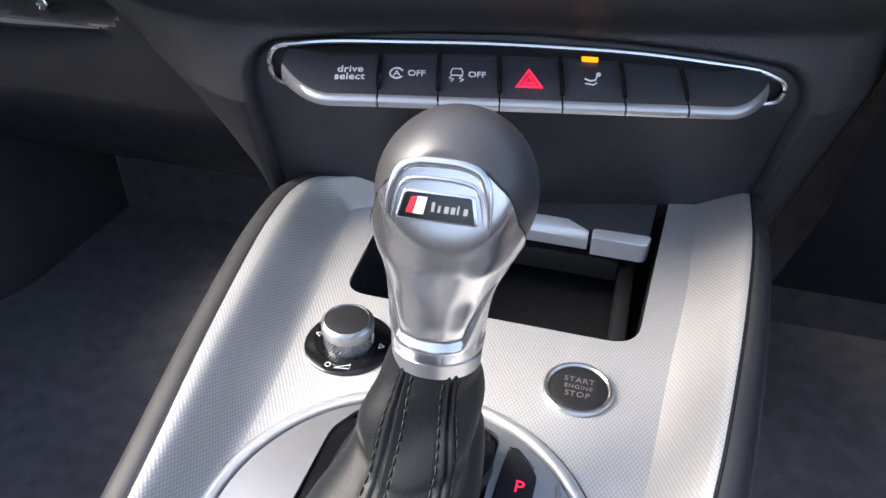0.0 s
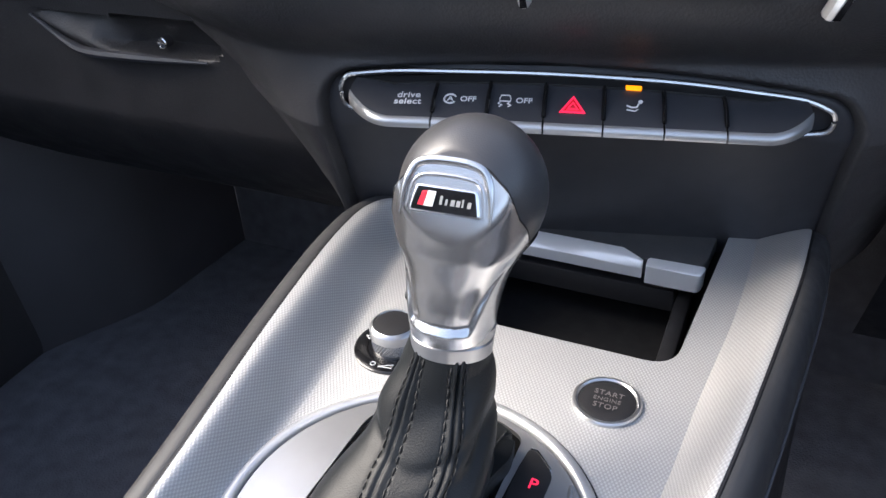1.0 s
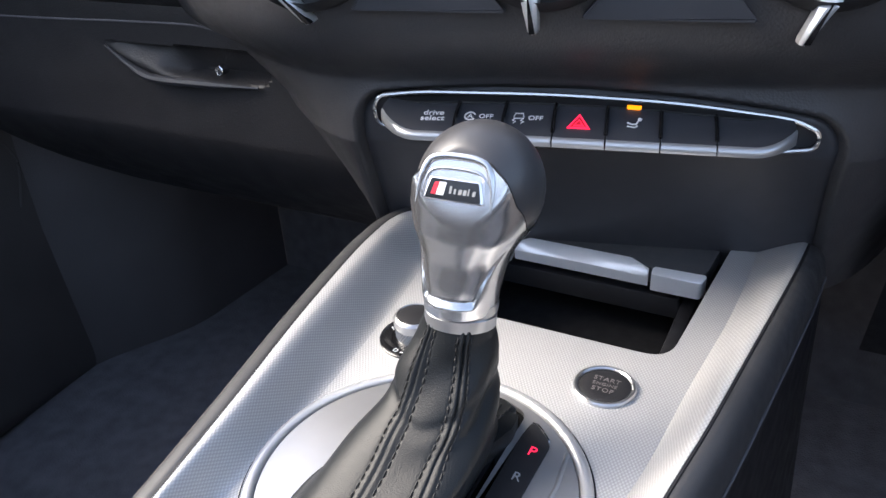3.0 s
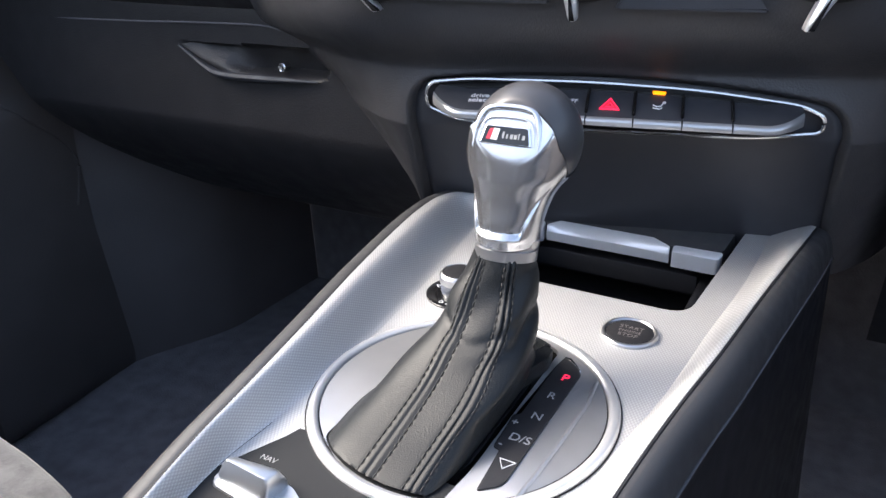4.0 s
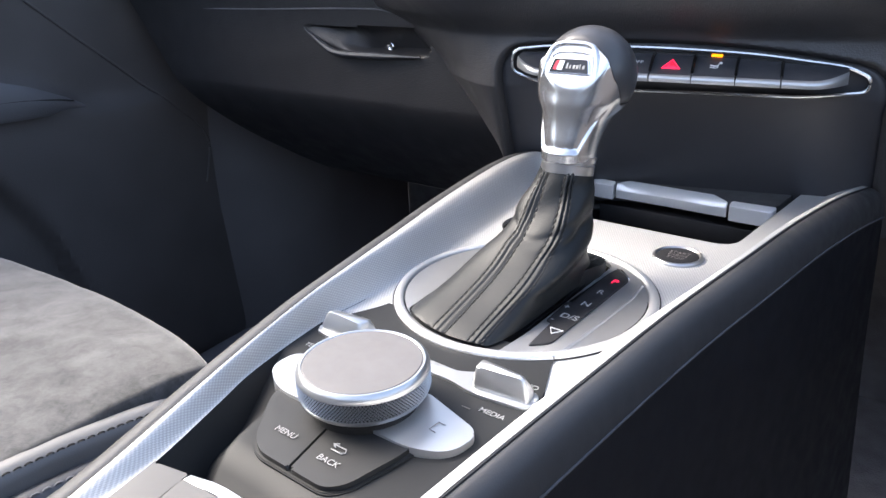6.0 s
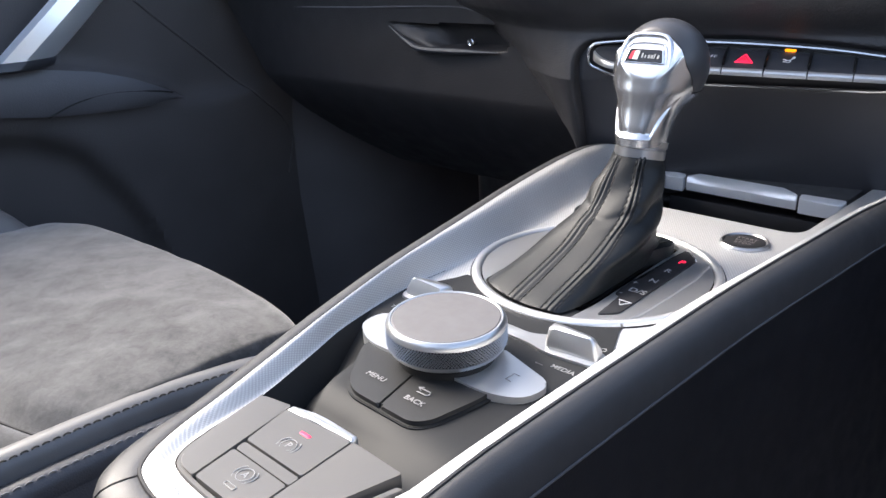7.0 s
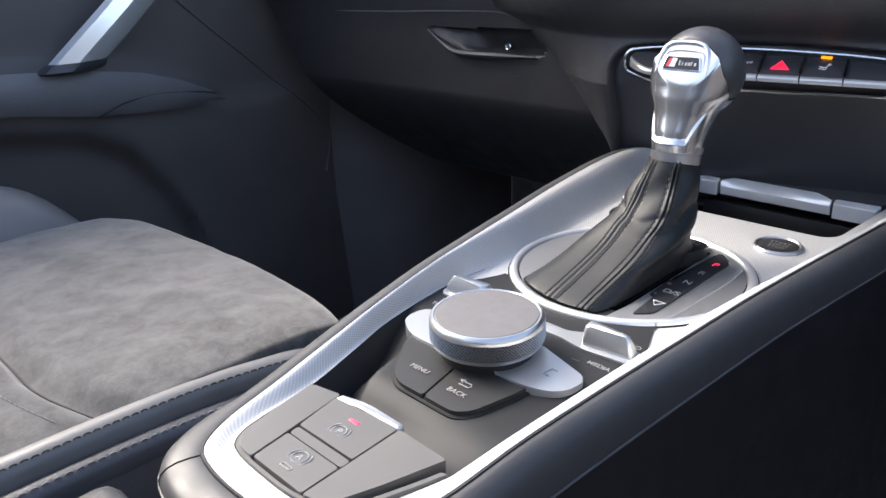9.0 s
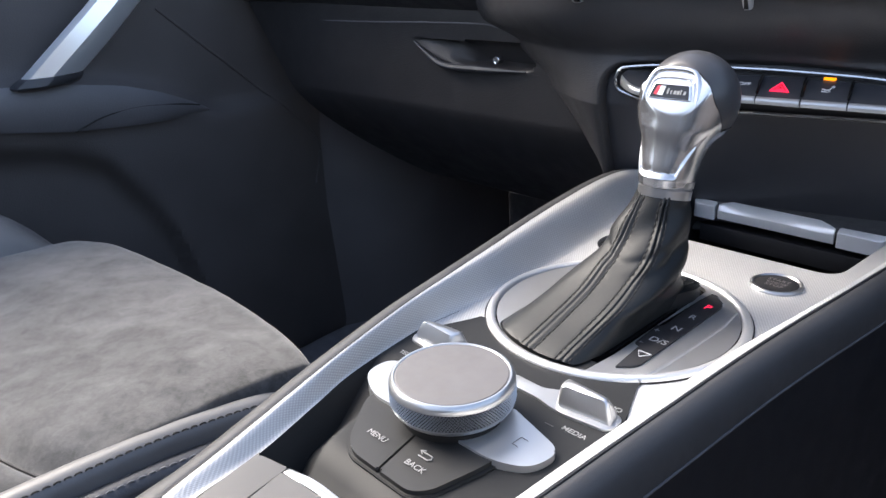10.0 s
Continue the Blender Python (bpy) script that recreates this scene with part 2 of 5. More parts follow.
def slab(outline, z0, z1, bevel=0.0, seg=3, tilt=None, bm=None):
    """A plate with that outline from z0 to z1, its top edge rounded; tilt(x, y) is added to the heights."""
    out = bm or bmesh.new()
    one = bmesh.new()
    lo = [one.verts.new((x, y, z0)) for x, y in outline]
    hi = [one.verts.new((x, y, z1)) for x, y in outline]
    n = len(outline)
    one.faces.new(lo[::-1])
    top = one.faces.new(hi)
    for i in range(n):
        one.faces.new((lo[i], lo[(i + 1) % n], hi[(i + 1) % n], hi[i]))
    if bevel:
        bmesh.ops.bevel(one, geom=list(top.edges), offset=bevel, segments=seg, profile=0.5, affect="EDGES")
    if tilt:
        for v in one.verts:
            v.co.z += tilt(v.co.x, v.co.y)
    me = bpy.data.meshes.new("tmp")
    one.to_mesh(me)
    one.free()
    out.from_mesh(me)
    bpy.data.meshes.remove(me)
    return out


def loft(rings, closed=True, cap0=False, cap1=False, bm=None):
    bm = bm or bmesh.new()
    rows = [[bm.verts.new(p) for p in r] for r in rings]
    n = len(rows[0])
    for a, b in zip(rows, rows[1:]):
        for i in range(n if closed else n - 1):
            j = (i + 1) % n
            bm.faces.new((a[i], a[j], b[j], b[i]))
    if cap0:
        bm.faces.new(rows[0][::-1])
    if cap1:
        bm.faces.new(rows[-1])
    return bm


def lathe(profile, n=64, cx=0.0, cy=0.0, bm=None, caps=True):
    """A turned body: profile rows of (radius, z)."""
    rings = [[(cx + r * math.cos(2 * math.pi * i / n), cy + r * math.sin(2 * math.pi * i / n), z) for i in range(n)] for r, z in profile]
    return loft(rings, True, caps, caps, bm)


def tube(path, r, n=8, bm=None, closed=False, flat=1.0):
    """A round bar along a path of points."""
    pts = [Vector(p) for p in path]
    rings = []
    k = len(pts)
    for i, p in enumerate(pts):
        a = pts[i - 1] if (i or closed) else pts[0]
        b = pts[(i + 1) % k] if (i < k - 1 or closed) else pts[-1]
        d = (b - a).normalized()
        s = d.cross(Vector((0, 0, 1)))
        s = s.normalized() if s.length > 1e-4 else Vector((1, 0, 0))
        u = s.cross(d)
        rad = r[i] if isinstance(r, (list, tuple)) else r
        rings.append([tuple(p + s * rad * math.cos(2 * math.pi * j / n) + u * rad * flat * math.sin(2 * math.pi * j / n)) for j in range(n)])
    if closed:
        rings.append(rings[0])
        bm = loft(rings, True, False, False, bm)
        bmesh.ops.remove_doubles(bm, verts=bm.verts, dist=1e-6)
        return bm
    return loft(rings, True, True, True, bm)


def spline(pts, n=8):
    """A smooth curve through points (Catmull-Rom)."""
    p = [Vector(q) for q in pts]
    p = [p[0] * 2 - p[1]] + p + [p[-1] * 2 - p[-2]]
    out = []
    for i in range(1, len(p) - 2):
        for j in range(n):
            f = j / n
            out.append(0.5 * ((2 * p[i]) + (p[i + 1] - p[i - 1]) * f + (2 * p[i - 1] - 5 * p[i] + 4 * p[i + 1] - p[i + 2]) * f * f + (3 * p[i] - p[i - 1] - 3 * p[i + 1] + p[i + 2]) * f ** 3))
    out.append(p[-2])
    return out


def flat_fill(loops, z=0.0, bm=None):
    """A flat sheet inside the first outline and outside the others."""
    bm = bm or bmesh.new()
    edges = []
    for loop in loops:
        vs = [bm.verts.new((x, y, z)) for x, y in loop]
        edges += [bm.edges.new((vs[i], vs[(i + 1) % len(vs)])) for i in range(len(vs))]
    bmesh.ops.triangle_fill(bm, use_beauty=True, use_dissolve=False, edges=edges, normal=(0, 0, 1))
    return bm


def words(text, size, parent, mat, m, name="lettering", spacing=1.0, depth=0.00006, label="", bold=0.003):
    """Printed letters as thin raised mesh, centred on the pose m."""
    cu = bpy.data.curves.new("tmp", "FONT")
    cu.body, cu.size, cu.align_x, cu.align_y = text, size, "CENTER", "CENTER"
    cu.space_character = spacing
    cu.extrude, cu.offset = depth, size * bold
    ob = new("tmp", cu)
    dg = bpy.context.evaluated_depsgraph_get()
    me = bpy.data.meshes.new_from_object(ob.evaluated_get(dg))
    bpy.data.objects.remove(ob)
    bpy.data.curves.remove(cu)
    me.name = name
    me.materials.clear()
    me.materials.append(mat)
    out = new(name, me)
    out.parent = parent
    out.matrix_basis = m
    return tagged(out, label)


def stitches(path, parent, mat, length=0.0022, gap=0.0011, r=0.00028, lift=None, name="stitching", label=""):
    """A seam's row of short threads along a path, each dipping at its ends. lift: the skin's normal, one or one for each point."""
    pts = [Vector(p) for p in path]
    ups = [Vector(v).normalized() for v in lift] if isinstance(lift, list) else [Vector(lift or (0, 0, 1)).normalized()] * len(pts)
    seg = [0.0]
    for a, b in zip(pts, pts[1:]):
        seg.append(seg[-1] + (b - a).length)

    def at(s):
        for i in range(len(seg) - 1):
            if s <= seg[i + 1]:
                f = (s - seg[i]) / max(1e-9, seg[i + 1] - seg[i])
                return pts[i].lerp(pts[i + 1], f), ups[i].lerp(ups[i + 1], f)
        return pts[-1], ups[-1]

    bm = bmesh.new()
    s = 0.0
    while s + length < seg[-1]:
        (a, up), (b, _) = at(s), at(s + length)
        c = at(s + length / 2)[0] + up * r * 0.9
        tube([a - up * r * 0.8, a.lerp(c, 0.5) + up * r * 0.3, c, b.lerp(c, 0.5) + up * r * 0.3, b - up * r * 0.8], r, 5, bm)
        s += length + gap
    return part(name, bm, mat, parent, label, kind="stuff")


# ---- the cabin shell ----
bm = bmesh.new()
bmesh.ops.create_grid(bm, x_segments=2, y_segments=2, size=400)
for v in bm.verts:
    v.co.z = -0.75
tagged(finish("ground", bm, TARMAC), "grey asphalt ground under the parked car", "ground", kind="structure")
tagged(finish("floor", box(-0.70, 0.70, -1.2, 0.75, -0.37, -0.34), CARPET), "dark grey carpeted car floor", "floor", kind="structure")
tagged(finish("wall_rear", box(-0.70, 0.70, -1.32, -1.27, -0.36, 0.50, 0.02), DOOR), "black trimmed rear bulkhead of the cabin", "wall", kind="structure")
tagged(finish("wall_bulkhead", box(-0.70, 0.70, 0.62, 0.66, -0.36, 0.24, 0.01), CARPET), "carpeted dark grey bulkhead ahead of the footwells", "wall", kind="structure")
# unseen; height chosen to block low light from the console's right side
bm = box(0.66, 0.70, -1.3, 0.66, -0.36, 0.24, 0.015)
box(0.66, 0.70, -1.3, -0.78, 0.24, 0.46, 0.015, bm=bm)
tagged(finish("wall_driver_side", bm, DOOR), "unseen black trimmed driver side of the cabin, raised to shade the console", "wall", kind="structure")
for side in (-1, 1):
    bm = tube([(side * 0.68, 0.66, 0.22), (side * 0.66, 0.42, 0.48), (side * 0.62, 0.12, 0.67)], 0.03, 10)
    tagged(finish("pillar", bm, DOOR), "black windscreen pillar of the open car", "pillar", kind="structure")

# ---- the centre console ----
# inner foot and outer edge of the raised aluminium border, from the dash round the rear end and back
BORDER = [
    ((-0.062, 0.239, 0.0), (-0.062, 0.248, 0.014)),
    ((-0.080, 0.229, 0.0), (-0.085, 0.231, 0.018)),
    ((-0.080, 0.221, 0.0), (-0.097, 0.224, 0.020)),
    ((-0.079, 0.210, 0.0), (-0.1035, 0.212, 0.020)),
    ((-0.077, 0.190, 0.0), (-0.1045, 0.195, 0.020)),
    ((-0.073, 0.165, 0.0), (-0.1020, 0.165, 0.020)),
    ((-0.067, 0.105, 0.0), (-0.0925, 0.105, 0.020)),
    ((-0.064, 0.050, 0.0), (-0.0825, 0.050, 0.019)),
    ((-0.065, 0.000, 0.0), (-0.0750, 0.000, 0.017)),
    ((-0.066, -0.031, 0.0), (-0.0715, -0.035, 0.014)),
    ((-0.059, -0.078, 0.0), (-0.0640, -0.080, 0.010)),
    ((-0.050, -0.107, 0.0), (-0.0560, -0.113, 0.008)),
    ((-0.038, -0.142, 0.001), (-0.0430, -0.155, 0.0075)),
    ((-0.0280, -0.174, 0.0052), (-0.0330, -0.184, 0.0085)),
    ((-0.0222, -0.188, 0.0064), (-0.0240, -0.1995, 0.0090)),
    ((-0.0135, -0.1935, 0.0066), (-0.0135, -0.2048, 0.0090)),
    ((0.006, -0.1950, 0.0066), (0.0080, -0.2065, 0.0092)),
    ((0.026, -0.1940, 0.0066), (0.0400, -0.2040, 0.0105)),
    ((0.0405, -0.186, 0.0055), (0.0585, -0.192, 0.0125)),
    ((0.0468, -0.168, 0.0035), (0.0680, -0.170, 0.016)),
    ((0.0530, -0.130, 0.001), (0.0712, -0.130, 0.0195)),
    ((0.0555, -0.080, 0.0), (0.0755, -0.078, 0.0212)),
    ((0.0585, -0.030, 0.0), (0.0797, -0.030, 0.0222)),
    ((0.0640, 0.012, 0.0), (0.0842, 0.015, 0.0236)),
    ((0.0705, 0.055, 0.0), (0.0896, 0.055, 0.0250)),
    ((0.0775, 0.097, 0.0), (0.0970, 0.097, 0.0274)),
    ((0.0825, 0.152, 0.0), (0.1043, 0.150, 0.0282)),
    ((0.0885, 0.205, 0.0), (0.1108, 0.205, 0.0246)),
    ((0.0910, 0.245, 0.0), (0.1140, 0.240, 0.0197)),
    ((0.0925, 0.292, 0.0), (0.1168, 0.284, 0.0112)),
]
FOOT = spline([a for a, b in BORDER], 5)
EDGE = spline([b for a, b in BORDER], 5)
RING_X, RING_Y, RING_R = 0.0003, 0.0500, 0.0672

console = thing("centre_console", "black and aluminium centre console between the front seats", "console")


def border_rows(fr):
    """Points across the border at the fraction fr of its width: a soft hollow at the foot, then a rising flank."""
    rows = []
    for a, b in zip(FOOT, EDGE):
        x, y = a.x + (b.x - a.x) * fr, a.y + (b.y - a.y) * fr
        steep = max(0.0, min(1.0, (0.09 - a.y) / 0.10)) * max(0.0, min(1.0, (a.x - 0.028) / 0.010))
        k = max(0.0, min(1.0, (fr - 0.04 - 0.34 * steep) / (0.82 - 0.44 * steep)))
        z = k * k * (3 - 2 * k) * 0.84 + 0.16 * fr
        crisp = max(0.0, min(1.0, (a.y - 0.02) / 0.06)) * (a.x > 0)
        flank = min(fr / 0.62, 1.0) * 0.72 + 0.28 * max(0.0, min(1.0, (fr - 0.62) / 0.26))
        z = a.z + (b.z - a.z) * (z + (flank - z) * crisp)
        rows.append((x, y, z))
    return rows


across = [border_rows(f) for f in (0, 0.06, 0.12, 0.18, 0.24, 0.30, 0.36, 0.42, 0.48, 0.54, 0.60, 0.66, 0.72, 0.78, 0.84, 0.92, 1.0)]
across.append([(p.x, p.y, p.z - 0.003) for p in EDGE])
bm = loft(across, closed=False)
run = [0.0]
for a, b in zip(EDGE, EDGE[1:]):
    run.append(run[-1] + (b - a).length)
uv = bm.loops.layers.uv.new("UVMap")
bm.verts.index_update()
n_run = len(EDGE)
rise = [[0.0] * n_run]
for ra, rb in zip(across, across[1:]):
    rise.append([v + (Vector(q) - Vector(p)).length for v, p, q in zip(rise[-1], ra, rb)])
for f in bm.faces:
    for l in f.loops:
        k = l.vert.index
        l[uv].uv = (run[k % n_run], rise[k // n_run][k % n_run])
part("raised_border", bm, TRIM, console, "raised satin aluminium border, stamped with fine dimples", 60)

a_l = math.atan2(0.0 - RING_Y, -0.051 - RING_X)
a_r = math.atan2(-0.003 - RING_Y, 0.047 - RING_X)
n_left = 9 * 5 + 1
left_foot = [(p.x, p.y) for p in FOOT[:n_left]]
right_foot = [(p.x, p.y) for p in FOOT[22 * 5:]]
arc = circle(RING_X, RING_Y, RING_R - 0.0015, 60, a_l + 2 * math.pi, a_r, True)
outline = [(-0.080, 0.292)] + left_foot + arc + right_foot
TRAY = rounded([(-0.0615, 0.166), (0.0695, 0.1665), (0.0785, 0.286), (-0.066, 0.286)], [0.011, 0.013, 0.002, 0.002], 6)
bm = flat_fill([outline, TRAY])
t_lo = [(x, y, -0.0022) for x, y in TRAY]
loft([[(x, y, 0.0) for x, y in TRAY], t_lo], bm=bm)
bmesh.ops.remove_doubles(bm, verts=bm.verts, dist=1e-6)
uv = bm.loops.layers.uv.new("UVMap")
for f in bm.faces:
    for l in f.loops:
        l[uv].uv = (l.vert.co.y, l.vert.co.x)
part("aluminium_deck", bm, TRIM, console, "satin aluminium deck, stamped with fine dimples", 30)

# storage tray well and its sliding lid
bm = loft([[(x, y, -0.0022) for x, y in TRAY], [(x * 0.97, y, -0.055) for x, y in TRAY]], cap1=True)
part("tray_well", bm, CAVITY, console, "deep black storage tray")
lid_outline = rounded([(-0.0600, 0.2488), (0.0700, 0.2488), (0.0740, 0.300), (-0.062, 0.300)], [0.006, 0.008, 0.001, 0.001], 6)
lid = part("tray_lid", slab(lid_outline, -0.012, -0.0022, 0.0015, tilt=lambda x, y: (y - 0.243) * 0.03), LIDGRAIN, console, "dark grained tray lid")
# the pull bar: a bright sloping top over a plain front, cut back at its ends
bm = bmesh.new()
bar = []
for x, back in ((-0.0405, 0.2462), (-0.0385, 0.2485), (-0.0335, 0.2525), (0.0, 0.2525), (0.0285, 0.2525), (0.0380, 0.2478), (0.0402, 0.2462)):
    bar.append([(x, back + 0.0006, -0.0125), (x, back + 0.0006, -0.0020), (x, back, -0.0003 - (0.2525 - back) * 0.25), (x, max(0.2457, back - 0.0030), -0.0012 - (0.2525 - back) * 0.25), (x, 0.2446, -0.0056), (x, 0.2444, -0.0066), (x, 0.2452, -0.0125)])
part("lid_handle", loft(bar, True, True, True, bm), HANDLE, lid, "satin metal pull bar of the lid", 35)
for pts, rad in (([(0.0422, 0.2436), (0.0700, 0.2436), (0.0714, 0.2496), (0.0422, 0.2490)], [0.0008, 0.0045, 0.001, 0.001]), ([(-0.0600, 0.2496), (-0.0590, 0.2436), (-0.0425, 0.2436), (-0.0425, 0.2490)], [0.001, 0.0045, 0.0008, 0.001])):
    bm = slab(rounded(pts, rad, 6), -0.0110, -0.0006, 0.0008, 3, tilt=lambda x, y: (y - 0.2510) * 0.38)
    part("lid_edge", bm, HANDLE, lid, "satin metal corner of the lid", 50)
part("inner_ledge", box(-0.056, 0.0580, 0.2500, 0.2700, -0.034, -0.0205, 0.0012), MATTBLACK, console, "dark ledge under the lid")
part("inner_ledge", box(0.0585, 0.0665, 0.1760, 0.2700, -0.052, -0.0240, 0.0020), MATTBLACK, console, "dark ledge under the lid")

# rolled black outer sides
SEAM = material("grey_trim_seam", (0.085, 0.085, 0.092), 0.40, 0, 0, 0.001, 0.05, 0.03)
for side, lo, hi in ((-1, 0, 18 * 5), (1, 18 * 5, len(EDGE) - 1)):
    pts = EDGE[lo:hi + 1]
    rows = []
    roll = ((0.0006, -0.0012), (0.0014, -0.0006), (0.0040, -0.0005), (0.0075, -0.0012), (0.0102, -0.0032), (0.0120, -0.0065), (0.0128, -0.0100), (0.0130, -0.0135))
    if side > 0:
        roll = ((0.0006, -0.0012), (0.0014, -0.0006), (0.0038, -0.0010), (0.0068, -0.0028), (0.0092, -0.0060), (0.0108, -0.0105), (0.0116, -0.0148), (0.0118, -0.0180))
    for dx, dz in roll:
        row = []
        for i, p in enumerate(pts):
            a, b = pts[max(0, i - 1)], pts[min(len(pts) - 1, i + 1)]
            d = Vector((b.x - a.x, b.y - a.y, 0)).normalized()
            out = Vector((-d.y, d.x, 0)) * -1
            wide = max(0.0, min(1.0, (-p.y - 0.170) / 0.03)) if side < 0 else 0.0
            row.append((p.x + out.x * dx * (1 + 0.3 * wide), p.y + out.y * dx * (1 + 0.3 * wide), p.z + dz * (1 - 0.4 * wide)))
        rows.append(row)
    part("rolled_side", loft(rows, closed=False), RIM, console, "black soft-touch rolled edge", 70)
    if side < 0:
        k = max(range(len(pts)), key=lambda i: -abs(pts[i].y + 0.203) - (0.5 if pts[i].x > -0.01 else 0))
        part("rim_joint", tube([(r[k][0], r[k][1], r[k][2] + 0.0001) for r in rows], 0.00035, 6), CAVITY, console, "")
    part("trim_gap", tube([(x, y, z + 0.0004) for x, y, z in rows[0]], 0.0008, 6), MATTBLACK, console, "")
    part("side_seam", tube([(x + side * 0.0004, y, z - 0.0004) for x, y, z in rows[-1]], 0.00055, 6), SEAM, console, "thin pale seam")
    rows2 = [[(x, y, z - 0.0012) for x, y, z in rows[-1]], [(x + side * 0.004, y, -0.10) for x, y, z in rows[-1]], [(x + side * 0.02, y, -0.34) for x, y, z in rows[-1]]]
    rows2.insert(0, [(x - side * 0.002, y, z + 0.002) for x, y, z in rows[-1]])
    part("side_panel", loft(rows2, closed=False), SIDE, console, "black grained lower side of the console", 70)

# grey control panel behind the gate
bm = bmesh.new()
rows = []
for i in range(25):
    y = 0.002 - 0.148 * i / 24
    xl = np.interp(-y, [0.0, 0.031, 0.078, 0.107, 0.142, 0.176], [-0.051, -0.0655, -0.0585, -0.0495, -0.0385, -0.03])
    xr = np.interp(-y, [0.003, 0.028, 0.060, 0.097, 0.122, 0.143], [0.047, 0.0572, 0.0572, 0.0550, 0.0532, 0.0500])
    z = -0.014 * max(0, min(1, (-y - 0.118) / 0.018)) ** 1.5
    row = []
    for j in range(49):
        f = j / 48
        x = xl + (xr - xl) * f
        dip = -0.020 * max(0.0, (0.21 - f) / 0.21) ** 0.8 * max(0, min(1, (-y - 0.060) / 0.04))
        row.append((x, y, 0.0006 + z * (1 - 0.75 * max(0, (f - 0.45) / 0.55)) + dip))
    rows.append(row)
part("control_panel", loft(rows, closed=False), PANEL, console, "grey soft-touch control panel", 60)

# the border's inner wall beside the panel
wall = [p for p in FOOT[40:66]]
part("panel_wall", loft([[(p.x + 0.0002, p.y, p.z + 0.0002) for p in wall], [(p.x + 0.003, p.y, -0.006) for p in wall], [(p.x + 0.010, p.y, -0.022) for p in wall]], closed=False), PANEL, console, "", 60)

# hub keys
hub = rounded([(-0.0345, -0.083), (-0.0338, -0.0905), (-0.0175, -0.1135), (-0.0095, -0.1185), (0.0250, -0.1195), (0.0312, -0.1135), (0.0362, -0.092), (0.0367, -0.083), (0.0, -0.06)], [0.003, 0.005, 0.005, 0.005, 0.005, 0.005, 0.006, 0.003, 0.01], 5)
part("key_surround", slab([(0.001 + (x - 0.001) * 1.030, -0.09 + (y + 0.09) * 1.032) for x, y in hub], -0.006, 0.0014, 0.0012, tilt=lambda x, y: max(0, -0.106 - y) * -0.05), PANEL, console)
part("key_gap", slab([(0.001 + (x - 0.001) * 1.012, -0.09 + (y + 0.09) * 1.012) for x, y in hub], -0.006, 0.0016, 0.0003, tilt=lambda x, y: max(0, -0.106 - y) * -0.05), CAVITY, console)


def key(outline, text, tx, ty, name, size=0.0040):
    k = part(name, slab(outline, -0.004, 0.0036, 0.0016, tilt=lambda x, y: max(0, -0.106 - y) * -0.05), KEYMAT, console, "grey rubber key with white print")
    words(text, size, k, KEYPRINT, pose(tx, ty, 0.00375), "lettering", bold=0.0)
    return k


key(rounded([(-0.0007, -0.082), (-0.0342, -0.082), (-0.0333, -0.0905), (-0.0172, -0.1130), (-0.0092, -0.1180), (0.0064, -0.1185)], [0.002, 0.003, 0.005, 0.005, 0.005, 0.001], 5), "MENU", -0.0085, -0.1055, "menu_key", 0.0040)
back = key(rounded([(0.0004, -0.082), (0.0076, -0.1185), (0.0248, -0.1190), (0.0307, -0.1132), (0.0357, -0.0920), (0.0362, -0.082)], [0.002, 0.001, 0.005, 0.005, 0.006, 0.003], 5), "BACK", 0.0168, -0.1085, "back_key", 0.0040)
arrow = tube([(x + 0.0004, y - 0.0008, 0.0038) for x, y in ((0.0115, -0.0995), (0.0175, -0.0995), (0.0185, -0.1010), (0.0175, -0.1022), (0.0125, -0.1022))], 0.00026, 6)
tube([(x + 0.0004, y - 0.0008, 0.0038) for x, y in ((0.0132, -0.0983), (0.0112, -0.0995), (0.0132, -0.1007))], 0.00026, 6, arrow)
part("arrow_mark", arrow, KEYPRINT, back)

# silver wings beside the rotary knob
wing = rounded([(0.006, -0.0872), (0.036, -0.0876), (0.0500, -0.0805), (0.0522, -0.0650), (0.020, -0.0560)], [0.001, 0.010, 0.007, 0.007, 0.004], 10)
w = part("silver_key", slab(wing, -0.003, 0.0046, 0.0007, tilt=lambda x, y: 0.0006 - 0.05 * max(0, x - 0.02)), SILVERKEY, console, "satin silver key with a small bracket mark")
part("bracket_mark", tube([(0.0390, -0.0690, 0.0044), (0.0360, -0.0690, 0.0046), (0.0357, -0.0745, 0.0046), (0.0385, -0.0745, 0.0044)], 0.00016, 6), GREYPRINT, w)
wing = rounded([(-0.010, -0.0885), (-0.0340, -0.0880), (-0.0505, -0.0765), (-0.0500, -0.0625), (-0.020, -0.0565)], [0.002, 0.010, 0.008, 0.006, 0.004], 10)
part("silver_key", slab(wing, -0.003, 0.0046, 0.0007, tilt=lambda x, y: 0.0006 - 0.05 * max(0, -x - 0.02)), SILVERKEY, console, "satin silver key")

